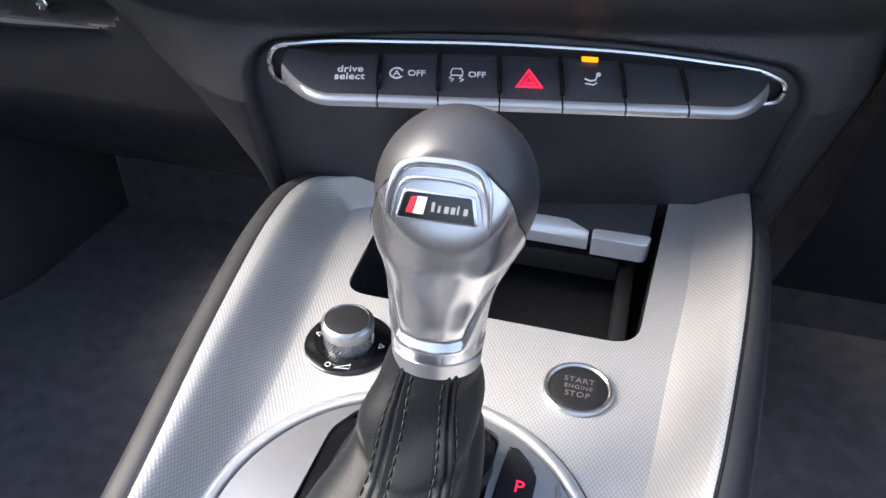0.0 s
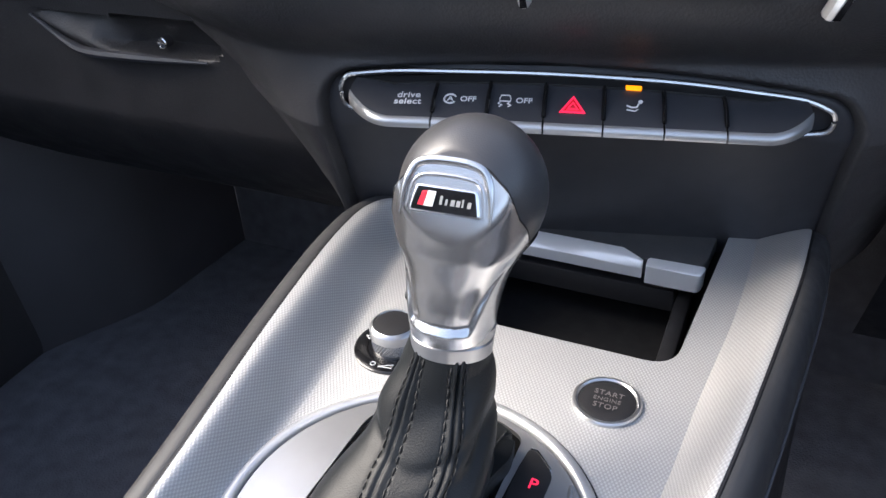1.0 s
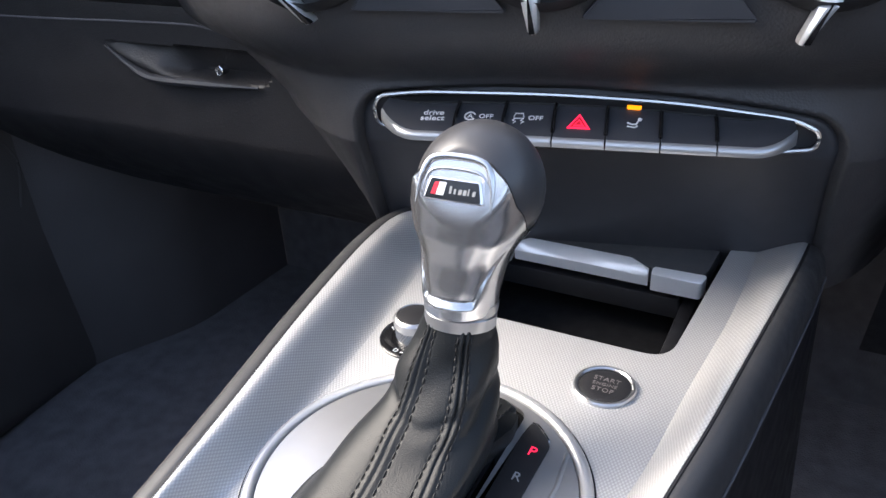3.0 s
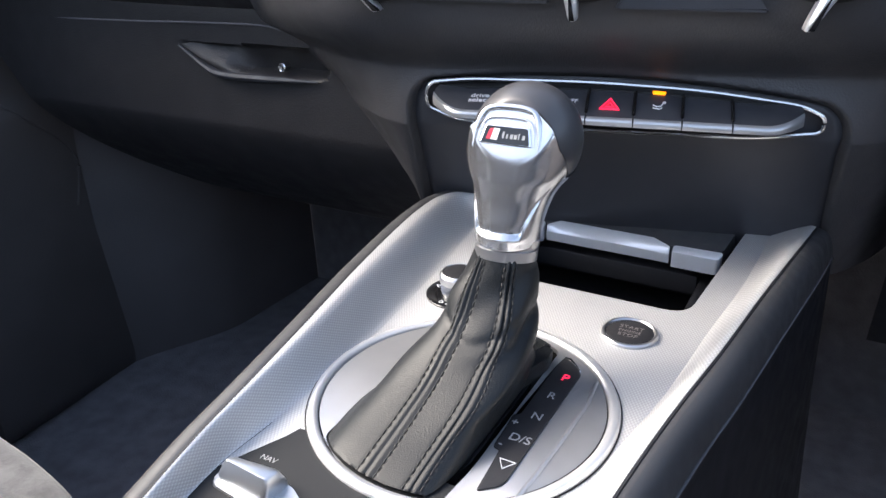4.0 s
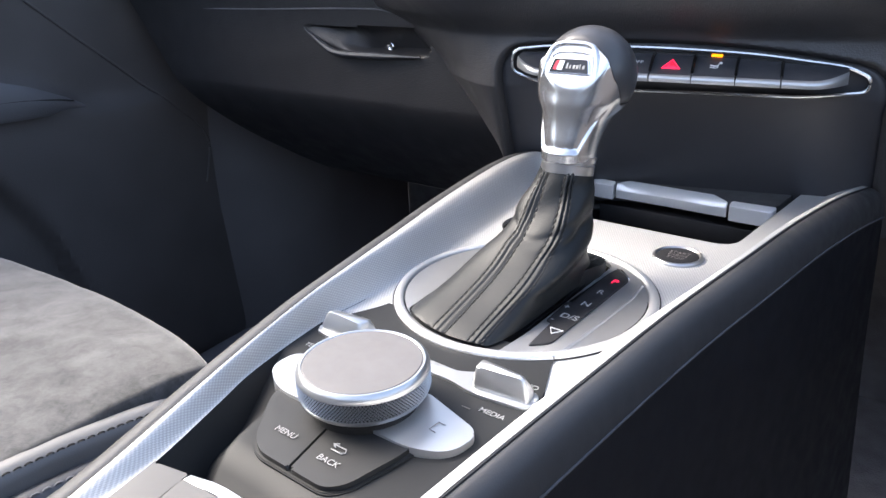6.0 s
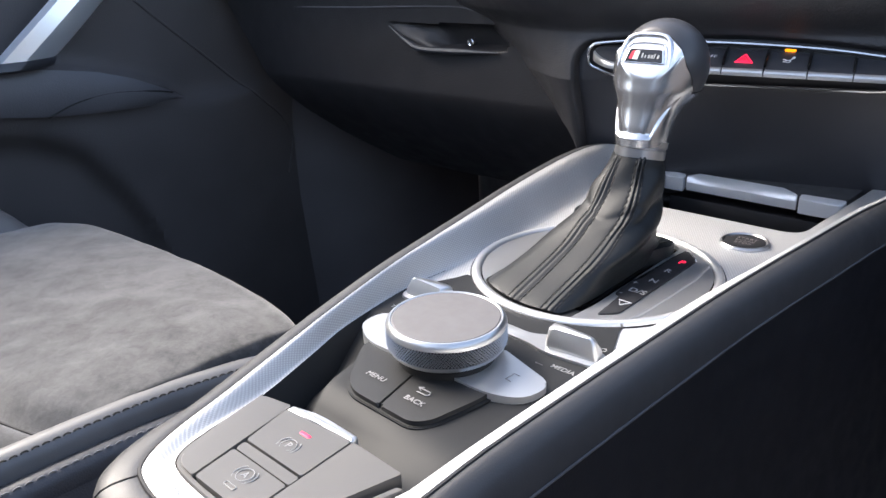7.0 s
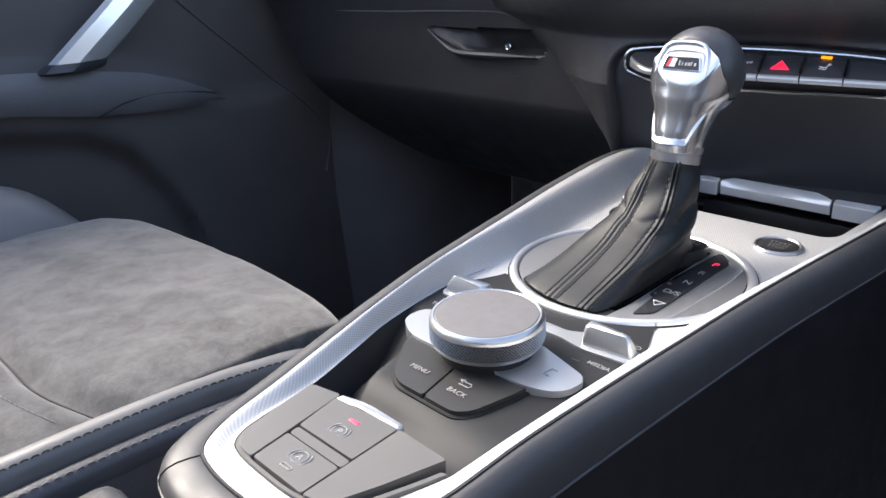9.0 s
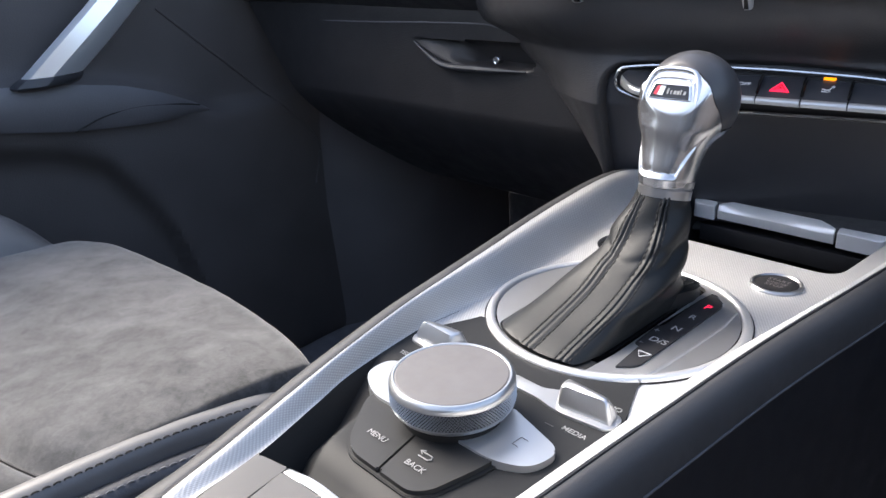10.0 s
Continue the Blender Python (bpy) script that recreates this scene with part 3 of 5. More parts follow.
# toggle switches ahead of the knob
for side in (1, -1):
    f = lambda pts: [(side * x - (0.004 if side < 0 else 0), y) for x, y in pts][::side]
    tr = rounded(f([(0.000, -0.0315), (0.018, -0.0325), (0.0270, -0.0275), (0.0555, -0.0280), (0.0580, -0.0340), (0.0560, -0.0405), (0.036, -0.0425), (0.0285, -0.0420), (0.021, -0.0400), (0.000, -0.0390)]), 0.003, 4)
    tray = part("toggle_plate", slab(tr, -0.001, 0.0018, 0.0008), SILVERKEY, console, "satin silver toggle plate")
    base = f([(0.0285, -0.0268), (0.0540, -0.0292), (0.0558, -0.0372), (0.0300, -0.0395)])
    top = f([(0.0292, -0.0295), (0.0515, -0.0318), (0.0528, -0.0352), (0.0302, -0.0372)])
    bm = bmesh.new()
    rings = []
    for pts, z in ((base, 0.001), (base, 0.004), (top, 0.0100), ([((p[0] - 0.041 * side) * 0.9 + 0.041 * side, (p[1] + 0.035) * 0.82 - 0.035) for p in top], 0.0108)):
        rings.append([(x, y, z) for x, y in rounded(pts, 0.0022, 4)])
    loft(rings, True, True, True, bm)
    part("toggle", bm, TOGGLE, tray, "satin silver toggle lever", 50)
words("MEDIA", 0.0040, console, KEYPRINT, pose(0.0465, -0.0490, 0.0008))
words("RADIO", 0.0042, console, KEYPRINT, pose(0.0462, -0.0242, 0.0008))
words("TEL", 0.0038, console, KEYPRINT, pose(-0.0530, -0.0510, 0.0008))
words("NAV", 0.0038, console, KEYPRINT, pose(-0.0500, -0.0190, 0.0008))
part("print_line", box(0.0335, 0.0375, -0.0512, -0.0509, 0.0006, 0.0009), GREYPRINT, console)

# rotary knob with a touch pad
KX, KY = 0.0027, -0.0732
knob = part("rotary_knob", lathe([(0.0218, 0.0), (0.0218, 0.0075), (0.0235, 0.0100), (0.0240, 0.0120)], 72, KX, KY), CAVITY, console, "large knurled metal rotary knob")
bm = lathe([(0.0222, 0.0080), (0.0246, 0.0090), (0.0255, 0.0102), (0.0258, 0.0112), (0.0250, 0.0114), (0.0250, 0.0187), (0.0262, 0.0190), (0.0262, 0.0203), (0.0256, 0.0217), (0.0246, 0.0226), (0.0240, 0.0226), (0.0236, 0.0222), (0.0236, 0.0200)], 96, KX, KY, caps=False)
part("metal_ring", bm, TOGGLE, knob, "polished metal ring", 30)


def knurl(cx, cy, r, z0, z1, count, rows, height):
    """Diamond knurling: small pyramids round a drum."""
    bm = bmesh.new()
    dz = (z1 - z0) / rows
    for k in range(rows * 2 - 1):
        for i in range(count):
            a = 2 * math.pi * (i + 0.5 * (k % 2)) / count
            zc = z0 + dz * (0.5 + k * 0.5)
            da = math.pi / count * 0.84
            c = [(a - da, zc), (a, zc - dz * 0.42), (a + da, zc), (a, zc + dz * 0.42)]
            v = [bm.verts.new((cx + r * math.cos(p), cy + r * math.sin(p), q)) for p, q in c]
            t = bm.verts.new((cx + (r + height) * math.cos(a), cy + (r + height) * math.sin(a), zc))
            for j in range(4):
                bm.faces.new((v[j], v[(j + 1) % 4], t))
    return bm


# black drum that paints the shaded valleys between the metal diamonds
part("knurl_shade_core", lathe([(0.0254, 0.0114), (0.0254, 0.0187)], 72, KX, KY, caps=False), CAVITY, knob, "")
part("knurling", knurl(KX, KY, 0.0255, 0.0112, 0.0189, 116, 5, 0.0010), KNURL, knob, "diamond-cut knurling", 10)
part("touch_pad", lathe([(0.0237, 0.020), (0.0237, 0.0221), (0.0231, 0.0225), (0.012, 0.0227), (0.0005, 0.0228)], 72, KX, KY), PAD, knob, "matt grey touch pad", 30)

# parking brake block and small lid at the rear end
def block_tilt(x, y):
    return 0.002 + 0.10 * max(0, -0.142 - y)


rear_foot = [(p.x * 0.985, -0.17 + (p.y + 0.17) * 0.985) for p in FOOT if p.y < -0.1405]
block = part("switch_block", slab(rear_foot, -0.018, -0.0032, 0.0006, tilt=block_tilt), CAVITY, console, "dark frame round the brake switches")
ring_in = [(0.004 + (x - 0.004) * 0.935, -0.166 + (y + 0.166) * 0.93) for x, y in rear_foot]
rows = [[(x, y, z + block_tilt(x, y)) for x, y in pts] for pts, z in ((rear_foot, -0.0040), (rear_foot, -0.0004), ([(a[0] * 0.85 + b[0] * 0.15, a[1] * 0.85 + b[1] * 0.15) for a, b in zip(rear_foot, ring_in)], 0.0002), ([(a[0] * 0.12 + b[0] * 0.88, a[1] * 0.12 + b[1] * 0.88) for a, b in zip(rear_foot, ring_in)], 0.0002), (ring_in, -0.0004), (ring_in, -0.0040))]
part("block_rim", loft(rows, closed=False), COVER, block, "warm grey rim round the switches", 40)
for outline, nm in (
    ([(-0.0342, -0.1440), (-0.0191, -0.1410), (-0.0053, -0.1925), (-0.0172, -0.1917), (-0.0250, -0.1755)], "blank_cover"),
    ([(-0.0185, -0.1440), (0.0172, -0.1415), (0.0212, -0.1675), (-0.0112, -0.1675)], "parking_brake_switch"),
    ([(-0.0110, -0.1681), (0.0213, -0.1681), (0.0221, -0.1733), (-0.0096, -0.1731)], "blank_bar"),
    ([(-0.0094, -0.1737), (0.0222, -0.1739), (0.0250, -0.1922), (-0.0046, -0.1920)], "auto_hold_switch"),
    ([(0.0178, -0.1412), (0.0446, -0.1425), (0.0402, -0.1690), (0.0366, -0.1848), (0.0312, -0.1908), (0.0256, -0.1922)], "rear_lid"),
):
    low = 0.0004 if nm == "blank_bar" else 0.0
    mx, my = sum(q[0] for q in outline) / len(outline), sum(q[1] for q in outline) / len(outline)
    outline = [(x - math.copysign(0.00012, x - mx), y - math.copysign(0.00015, y - my)) for x, y in outline]
    p = part(nm, slab(rounded(outline, [0.0012, 0.0008, 0.0008, 0.0075, 0.004] if nm == "blank_cover" else 0.0009, 5)[::-1], -0.006, 0.0014 - low, 0.0005, tilt=block_tilt), COVER, block, "", 14)
    if nm == "parking_brake_switch":
        bm = slab(rounded([(-0.0186, -0.1405), (-0.004, -0.1386), (0.0170, -0.1380), (0.0176, -0.1420), (-0.003, -0.1428), (-0.0184, -0.1446)], [0.001, 0.004, 0.001, 0.001, 0.004, 0.001], 3)[::-1], -0.006, 0.0018, 0.0014, tilt=block_tilt)
        part("silver_lip", bm, SILVERKEY, p, "satin silver lip")
        part("warning_lamp", box(-0.0010, 0.0046, -0.1515, -0.1499, 0.003, 0.0046, 0.0003), REDGLOW, p, "lit red brake lamp")
        z = 0.0014 + block_tilt(0, -0.158) + 0.0002
        words("P", 0.0042, p, KEYPRINT, pose(0.0030, -0.1592, z), bold=0.0)
        part("brake_mark", tube([(q[0], q[1], z) for q in circle(0.0030, -0.1592, 0.0032, 28)], 0.00021, 5, closed=True), KEYPRINT, p)
        for s in (0, math.pi):
            part("brake_mark", tube([(q[0], q[1], z) for q in circle(0.0030, -0.1592, 0.0046, 12, s - 0.85, s + 0.85, True)], 0.00021, 5), KEYPRINT, p)
    if nm == "auto_hold_switch":
        z = 0.0014 + block_tilt(0, -0.18) + 0.0002
        words("A", 0.0040, p, KEYPRINT, pose(0.0075, -0.1803, z), bold=0.0)
        part("brake_mark", tube([(q[0], q[1], z) for q in circle(0.0075, -0.1803, 0.0032, 28)], 0.00021, 5, closed=True), KEYPRINT, p)
        for s in (0, math.pi):
            part("brake_mark", tube([(q[0], q[1], z) for q in circle(0.0075, -0.1803, 0.0046, 12, s - 0.85, s + 0.85, True)], 0.00021, 5), KEYPRINT, p)
        ring = rounded([(0.0063, -0.1862), (0.0117, -0.1862), (0.0117, -0.1878), (0.0063, -0.1878)], 0.0003, 3)
        part("lamp_frame", tube([(x, y, 0.0016 + block_tilt(x, y)) for x, y in ring], 0.00021, 5, closed=True), KEYPRINT, p)
part("armrest_front", box(-0.05, 0.09, -0.36, -0.226, -0.02, -0.002, 0.008, 3), RIM, console, "black front of the armrest")

# start button
SX, SY = 0.0488, 0.1350
start = part("start_button", lathe([(0.0140, 0.0), (0.0140, 0.0012), (0.0134, 0.0019), (0.0124, 0.0020), (0.0117, 0.0013), (0.0117, 0.0005)], 64, SX, SY), SATIN, console, "round black start button with a chrome ring")
cap = part("cap", lathe([(0.0118, 0.0), (0.0118, 0.0009), (0.0108, 0.0014), (0.006, 0.0012), (0.0004, 0.0011)], 64, SX, SY), MATTBLACK, start, "black button cap")
for text, dy, size in (("START", 0.0038, 0.0038), ("ENGINE", 0.0001, 0.0029), ("STOP", -0.0037, 0.0038)):
    words(text, size, cap, GREYPRINT, pose(SX, SY + dy, 0.0015), spacing=1.12)

# volume knob
VX, VY = -0.0465, 0.1345
vol = part("volume_dial", lathe([(0.0186, 0.0), (0.0186, 0.0008), (0.0178, 0.0013), (0.011, 0.0011)], 64, VX, VY), GLOSSBLACK, console, "black dial plate with a knurled volume knob")
vk = part("volume_knob", lathe([(0.0098, 0.001), (0.0098, 0.0075), (0.0108, 0.0085), (0.0108, 0.0125), (0.0100, 0.0136), (0.0092, 0.0140), (0.0088, 0.0134)], 64, VX, VY), KNURL, vol, "knurled satin metal knob", 30)
part("knurling", knurl(VX, VY, 0.0097, 0.0018, 0.0080, 42, 3, 0.0008), SATIN, vk, "", 10)
part("knob_top", lathe([(0.0090, 0.012), (0.0088, 0.0137), (0.007, 0.0141), (0.0004, 0.0142)], 48, VX, VY), MATTBLACK, vk, "black knob top")
mark = tube([(q[0], q[1], 0.0014) for q in circle(VX - 0.0035, VY - 0.0148, 0.0011, 16)], 0.0002, 5, closed=True)
tube([(VX - 0.0005, VY - 0.0158, 0.0014), (VX + 0.0055, VY - 0.0148, 0.0014), (VX + 0.0055, VY - 0.0125, 0.0014), (VX - 0.0005, VY - 0.0158, 0.0014)], 0.0002, 5, mark)
part("volume_mark", mark, WHITE, vol)
part("skip_mark", tube([(VX - 0.0150, VY + 0.001, 0.0014), (VX - 0.0130, VY + 0.002, 0.0014), (VX - 0.0130, VY - 0.0005, 0.0014), (VX - 0.0150, VY + 0.001, 0.0014)], 0.0003, 5), WHITE, vol)
part("skip_mark", tube([(VX + 0.0150, VY + 0.001, 0.0014), (VX + 0.0130, VY + 0.002, 0.0014), (VX + 0.0130, VY - 0.0005, 0.0014), (VX + 0.0150, VY + 0.001, 0.0014)], 0.0003, 5), WHITE, vol)

# ---- the selector gate and lever ----
lever = thing("gear_selector", "automatic gear lever with grey leather boot in a round gate", "gear lever", (0, 0, 0))
bm = lathe([(RING_R + 0.0006, -0.001), (RING_R + 0.0006, 0.0006), (RING_R, 0.0020), (RING_R - 0.0012, 0.0026), (RING_R - 0.0032, 0.0026), (RING_R - 0.0042, 0.0018), (RING_R - 0.0048, 0.0004), (RING_R - 0.0048, -0.002)], 128, RING_X, RING_Y, caps=False)
part("ring_joint", tube([(q[0], q[1], 0.0003) for q in circle(RING_X, RING_Y, RING_R + 0.0009, 128)], 0.0004, 6, closed=True), CAVITY, lever, "")
part("gate_ring", bm, RINGMETAL, lever, "bright chrome gate ring", 60)
SLOT = rounded([(-0.0385, 0.0020), (-0.016, -0.0145), (0.014, -0.0165), (0.0222, -0.0100), (0.0245, 0.0130), (0.0245, 0.1035), (0.013, 0.1085), (-0.016, 0.1085), (-0.0290, 0.1030), (-0.0365, 0.0900), (-0.0385, 0.0150)], 0.004, 4)
bm = flat_fill([circle(RING_X, RING_Y, RING_R - 0.0052, 96), SLOT], 0.0012)
loft([[(x, y, 0.0012) for x, y in SLOT], [(x, y, -0.001) for x, y in SLOT]], bm=bm)
bmesh.ops.remove_doubles(bm, verts=bm.verts, dist=1e-6)
gate = part("gate_plate", bm, PLATE, lever, "satin metal gate plate", 30)
part("gate_well", loft([[(x, y, -0.001) for x, y in SLOT], [(x, y, -0.03) for x, y in SLOT]], cap1=True), CAVITY, lever, "black slot under the boot")
part("gate_slide", slab(rounded([(0.0145, 0.0060), (0.0180, 0.0060), (0.0222, 0.0150), (0.0222, 0.1030), (0.0145, 0.1030)], 0.003, 4), -0.01, 0.0006, 0.0012), GLOSSBLACK, lever, "gloss black slide beside the boot")
part("gate_slide", slab(rounded([(-0.0362, 0.0160), (-0.0300, 0.0040), (-0.0250, 0.0040), (-0.0250, 0.0980), (-0.0300, 0.0990), (-0.0362, 0.0890)], 0.003, 4), -0.01, 0.0002, 0.0012), GLOSSBLACK, lever, "gloss black slide beside the boot")

sel_outline = rounded([(0.0285, 0.0985), (0.0276, 0.0885), (0.0284, 0.0505), (0.0248, 0.0500), (0.0262, 0.0275), (0.0295, 0.0265), (0.0312, 0.0022), (0.0392, 0.0095), (0.0405, 0.0900), (0.0318, 0.0985)], [0.001, 0.002, 0.0004, 0.001, 0.001, 0.0004, 0.002, 0.003, 0.003, 0.001], 3)
sel = part("selector_display", slab(sel_outline[::-1], 0.0008, 0.0020, 0.0005), MATTBLACK, lever, "black selector display with a lit red P")
part("display_edge", tube([(0.0290, 0.0988, 0.0016), (0.0318, 0.0987, 0.0017), (0.0345, 0.0962, 0.0017), (0.0390, 0.0918, 0.0016)], 0.0005, 6), CHROME, sel)
words("P", 0.0068, sel, REDGLOW, pose(0.0352, 0.0830, 0.0022), label="lit red letter")
words("R", 0.0062, sel, KEYPRINT, pose(0.0346, 0.0680, 0.0022))
words("N", 0.0064, sel, KEYPRINT, pose(0.0346, 0.0520, 0.0022))
words("D/S", 0.0064, sel, KEYPRINT, pose(0.0342, 0.0358, 0.0022))
words("+", 0.0058, sel, KEYPRINT, pose(0.0279, 0.0445, 0.0022))
words("-", 0.0058, sel, KEYPRINT, pose(0.0284, 0.0300, 0.0022))
part("release_mark", tube([(0.0318, 0.0220, 0.0022), (0.0385, 0.0220, 0.0022), (0.0351, 0.0170, 0.0022)], 0.00028, 5, closed=True), WHITE, sel)
part("plate_groove", tube([(x, y, 0.0011) for x, y in ((0.0455, 0.000), (0.0475, 0.020), (0.0490, 0.045), (0.0500, 0.070), (0.0480, 0.088))], 0.0011, 8), PLATE, lever)

# boot
TOPC = Vector((0.0056, 0.0838, 0.0612))
SEAMS = ((-1.73, -2.04), (-1.035, -0.93))
REAR = spline([(0.0, -0.0140, 0), (0.07, -0.0040, 0), (0.15, 0.0090, 0), (0.30, 0.0300, 0), (0.42, 0.0440, 0), (0.52, 0.0530, 0), (0.65, 0.0595, 0), (0.80, 0.0655, 0), (1.0, 0.0708, 0)], 10)


def boot_point(t, a):
    """The boot's skin: t from the gate (0) to the collar (1), a round it (0 to the right, -pi/2 to the rear)."""
    e = t ** 0.68
    xl = -0.0305 + (TOPC.x - 0.0130 + 0.0305) * e
    xr = 0.0210 + (TOPC.x + 0.0130 - 0.0210) * e + 0.004 * math.sin(math.pi * min(1, t * 1.15)) * (t < 0.87)
    yr = float(np.interp(t, [p.x for p in REAR], [p.y for p in REAR]))
    yf = 0.1040 + (0.0850 - 0.1040) * min(1, t / 0.22) ** 0.7 + (TOPC.y + 0.0130 - 0.0850) * t
    z = TOPC.z * t
    c, s = math.cos(a), math.sin(a)
    q = 2.0 + 2.6 * (1 - t) ** 1.4
    r = (abs(c) ** q + abs(s) ** q) ** (-1 / q)
    x = (xl + xr) / 2 + (xr - xl) / 2 * c * r
    y = (yr + yf) / 2 + (yf - yr) / 2 * s * r
    x -= 0.0095 * (1 - t) ** 1.7 * max(0.0, -c) / (1 + math.exp(9 * (s - 0.05)))
    fold = 0.0011 * math.sin(9 * t + 2 * a) * math.sin(math.pi * t) + 0.0008 * math.sin(17 * t - 3 * a + 1.0) * math.sin(math.pi * t)
    crease = -0.0022 * math.exp(-((t - 0.45 - 0.13 * math.sin(a + 0.5)) / 0.06) ** 2) * max(0, c) + 0.0013 * math.exp(-((t - 0.33 - 0.1 * s) / 0.07) ** 2) * max(0, c + 0.2)
    tuck = -0.0011 * math.exp(-((t - 0.52 + 0.05 * math.sin(3 * a)) / 0.035) ** 2) * max(0, -s)
    k = fold + crease + tuck
    for b0, b1 in SEAMS:
        d = abs((a if a <= 0.8 else a - 2 * math.pi) - b0 - (b1 - b0) * t) / (0.6 + 0.4 * t)
        if d < 0.5:
            k += min(1.0, (1.0 - t) / 0.10) * (0.0008 * math.exp(-((d - 0.075) / 0.055) ** 2) - 0.0007 * math.exp(-(d / 0.028) ** 2) - 0.0003 * math.exp(-((d - 0.19) / 0.03) ** 2))
    x, y = x + k * c, y + k * s
    far, most = math.hypot(x - RING_X, y - RING_Y), RING_R - 0.0068 + 0.05 * t
    if far > most:
        x, y = RING_X + (x - RING_X) * most / far, RING_Y + (y - RING_Y) * most / far
    return Vector((x, y, z + 0.0016))


NB = 420
bm = loft([[tuple(boot_point(i / 120, 2 * math.pi * j / NB)) for j in range(NB)] for i in range(121)])
boot = part("boot", bm, LEATHER, lever, "grey grained leather boot with twin stitched seams", 80)


def boot_normal(t, a):
    e = 0.004
    du = boot_point(min(1, t + e), a) - boot_point(max(0, t - e), a)
    dv = boot_point(t, a + 0.01) - boot_point(t, a - 0.01)
    return dv.cross(du).normalized()


for at0, at1 in SEAMS:
    rng = [0.015 + 0.935 * i / 120 for i in range(121)]
    for off in (-0.19, 0.19):
        ang = [at0 + (at1 - at0) * t + off * (0.6 + 0.4 * t) for t in rng]
        nrm = [boot_normal(t, a) for t, a in zip(rng, ang)]
        line = [boot_point(t, a) + n * 0.00022 for t, a, n in zip(rng, ang, nrm)]
        stitches(line, boot, THREAD, 0.0026, 0.0010, 0.00030, nrm, label="dark thread stitches")
flap = part("boot_fold", slab(rounded([(0.0030, 0.064), (0.0190, 0.064), (0.0255, 0.086), (0.0232, 0.0990), (0.0130, 0.1050), (0.0050, 0.1040)], 0.004, 5), -0.004, 0.009, 0.004, tilt=lambda x, y: -0.16 * max(0, y - 0.080)), LEATHER, boot, "folded front of the leather boot")
for x0 in (0.0105, 0.0150):
    stitches([(x0 + 0.004 * f / 8, 0.067 + 0.033 * f / 8, 0.0052 + 0.0040 - 0.16 * max(0, 0.067 + 0.033 * f / 8 - 0.080)) for f in range(9)], flap, THREAD, 0.0026, 0.0008, 0.0004)

# collar, neck and knob
BALL, BR = Vector((0.0054, 0.1046, 0.1036)), Vector((0.0239, 0.0253, 0.0248))


def tilted_ring(c, d, rx, ry, n=64):
    d = Vector(d).normalized()
    u = Vector((1, 0, 0)) - d * d.x
    u.normalize()
    v = d.cross(u)
    return [tuple(Vector(c) + u * rx * math.cos(2 * math.pi * i / n) + v * ry * math.sin(2 * math.pi * i / n)) for i in range(n)]


axis = Vector((-0.01, 0.24, 0.97))
steps = [(-0.0045, 0.0125), (-0.0040, 0.0136), (0.0005, 0.0138), (0.0010, 0.0133), (0.0016, 0.0133), (0.0021, 0.0140), (0.0052, 0.0142), (0.0058, 0.0136)]
bm = loft([tilted_ring(TOPC + axis * h, axis, r, r) for h, r in steps], True, True, False)
part("collar", bm, SATIN, lever, "satin metal collar", 30)
NECK = [(0.0640, 0.0846, 0.0144, 0.0139), (0.0700, 0.0853, 0.0150, 0.0144), (0.0750, 0.0870, 0.0156, 0.0149), (0.0800, 0.0898, 0.0166, 0.0157), (0.0850, 0.0934, 0.0186, 0.0172), (0.0900, 0.0976, 0.0216, 0.0198), (0.0950, 0.1012, 0.0240, 0.0226), (0.1000, 0.1036, 0.0252, 0.0242), (0.1040, 0.1046, 0.0258, 0.0246)]
NECK_MID = spline([(z, cy, 0) for z, cy, hy, hx in NECK], 6)
NECK_HALF = spline([(z, hy, hx) for z, cy, hy, hx in NECK], 6)


FACE_AT, FACE_N = Vector((0.0055, 0.0836, 0.1112)), Vector((0.06, -0.89, 0.45)).normalized()


def ball(az, z, k=1.0):
    """On the knob: az from the rear (0) to the right, z from -1 to 1."""
    r = math.sqrt(max(0, 1 - z * z))
    p = BALL + Vector((BR.x * r * math.sin(az), -BR.y * r * math.cos(az), BR.z * z)) * k
    out = (p - FACE_AT).dot(FACE_N) + 0.0004
    return p - FACE_N * out if out > 0 else p


bm = loft([[tuple(ball(2 * math.pi * j / 72, math.sin(radians(-88 + 176 * i / 47)))) for j in range(72)] for i in range(48)], True, True, True)
skin = part("knob_skin", bm, KNOBTOP, lever, "matt grey rounded knob top", 80)


def face_top(az):
    """Height of the metal face's upper edge: an arch over the badge, low round the sides and front."""
    a = abs(math.degrees(az) - 4)
    return BALL.z + BR.z * float(np.interp(a, [0, 22, 33, 41, 48, 64, 82, 180], [0.74, 0.72, 0.66, 0.50, 0.10, -0.28, -0.50, -0.58]))


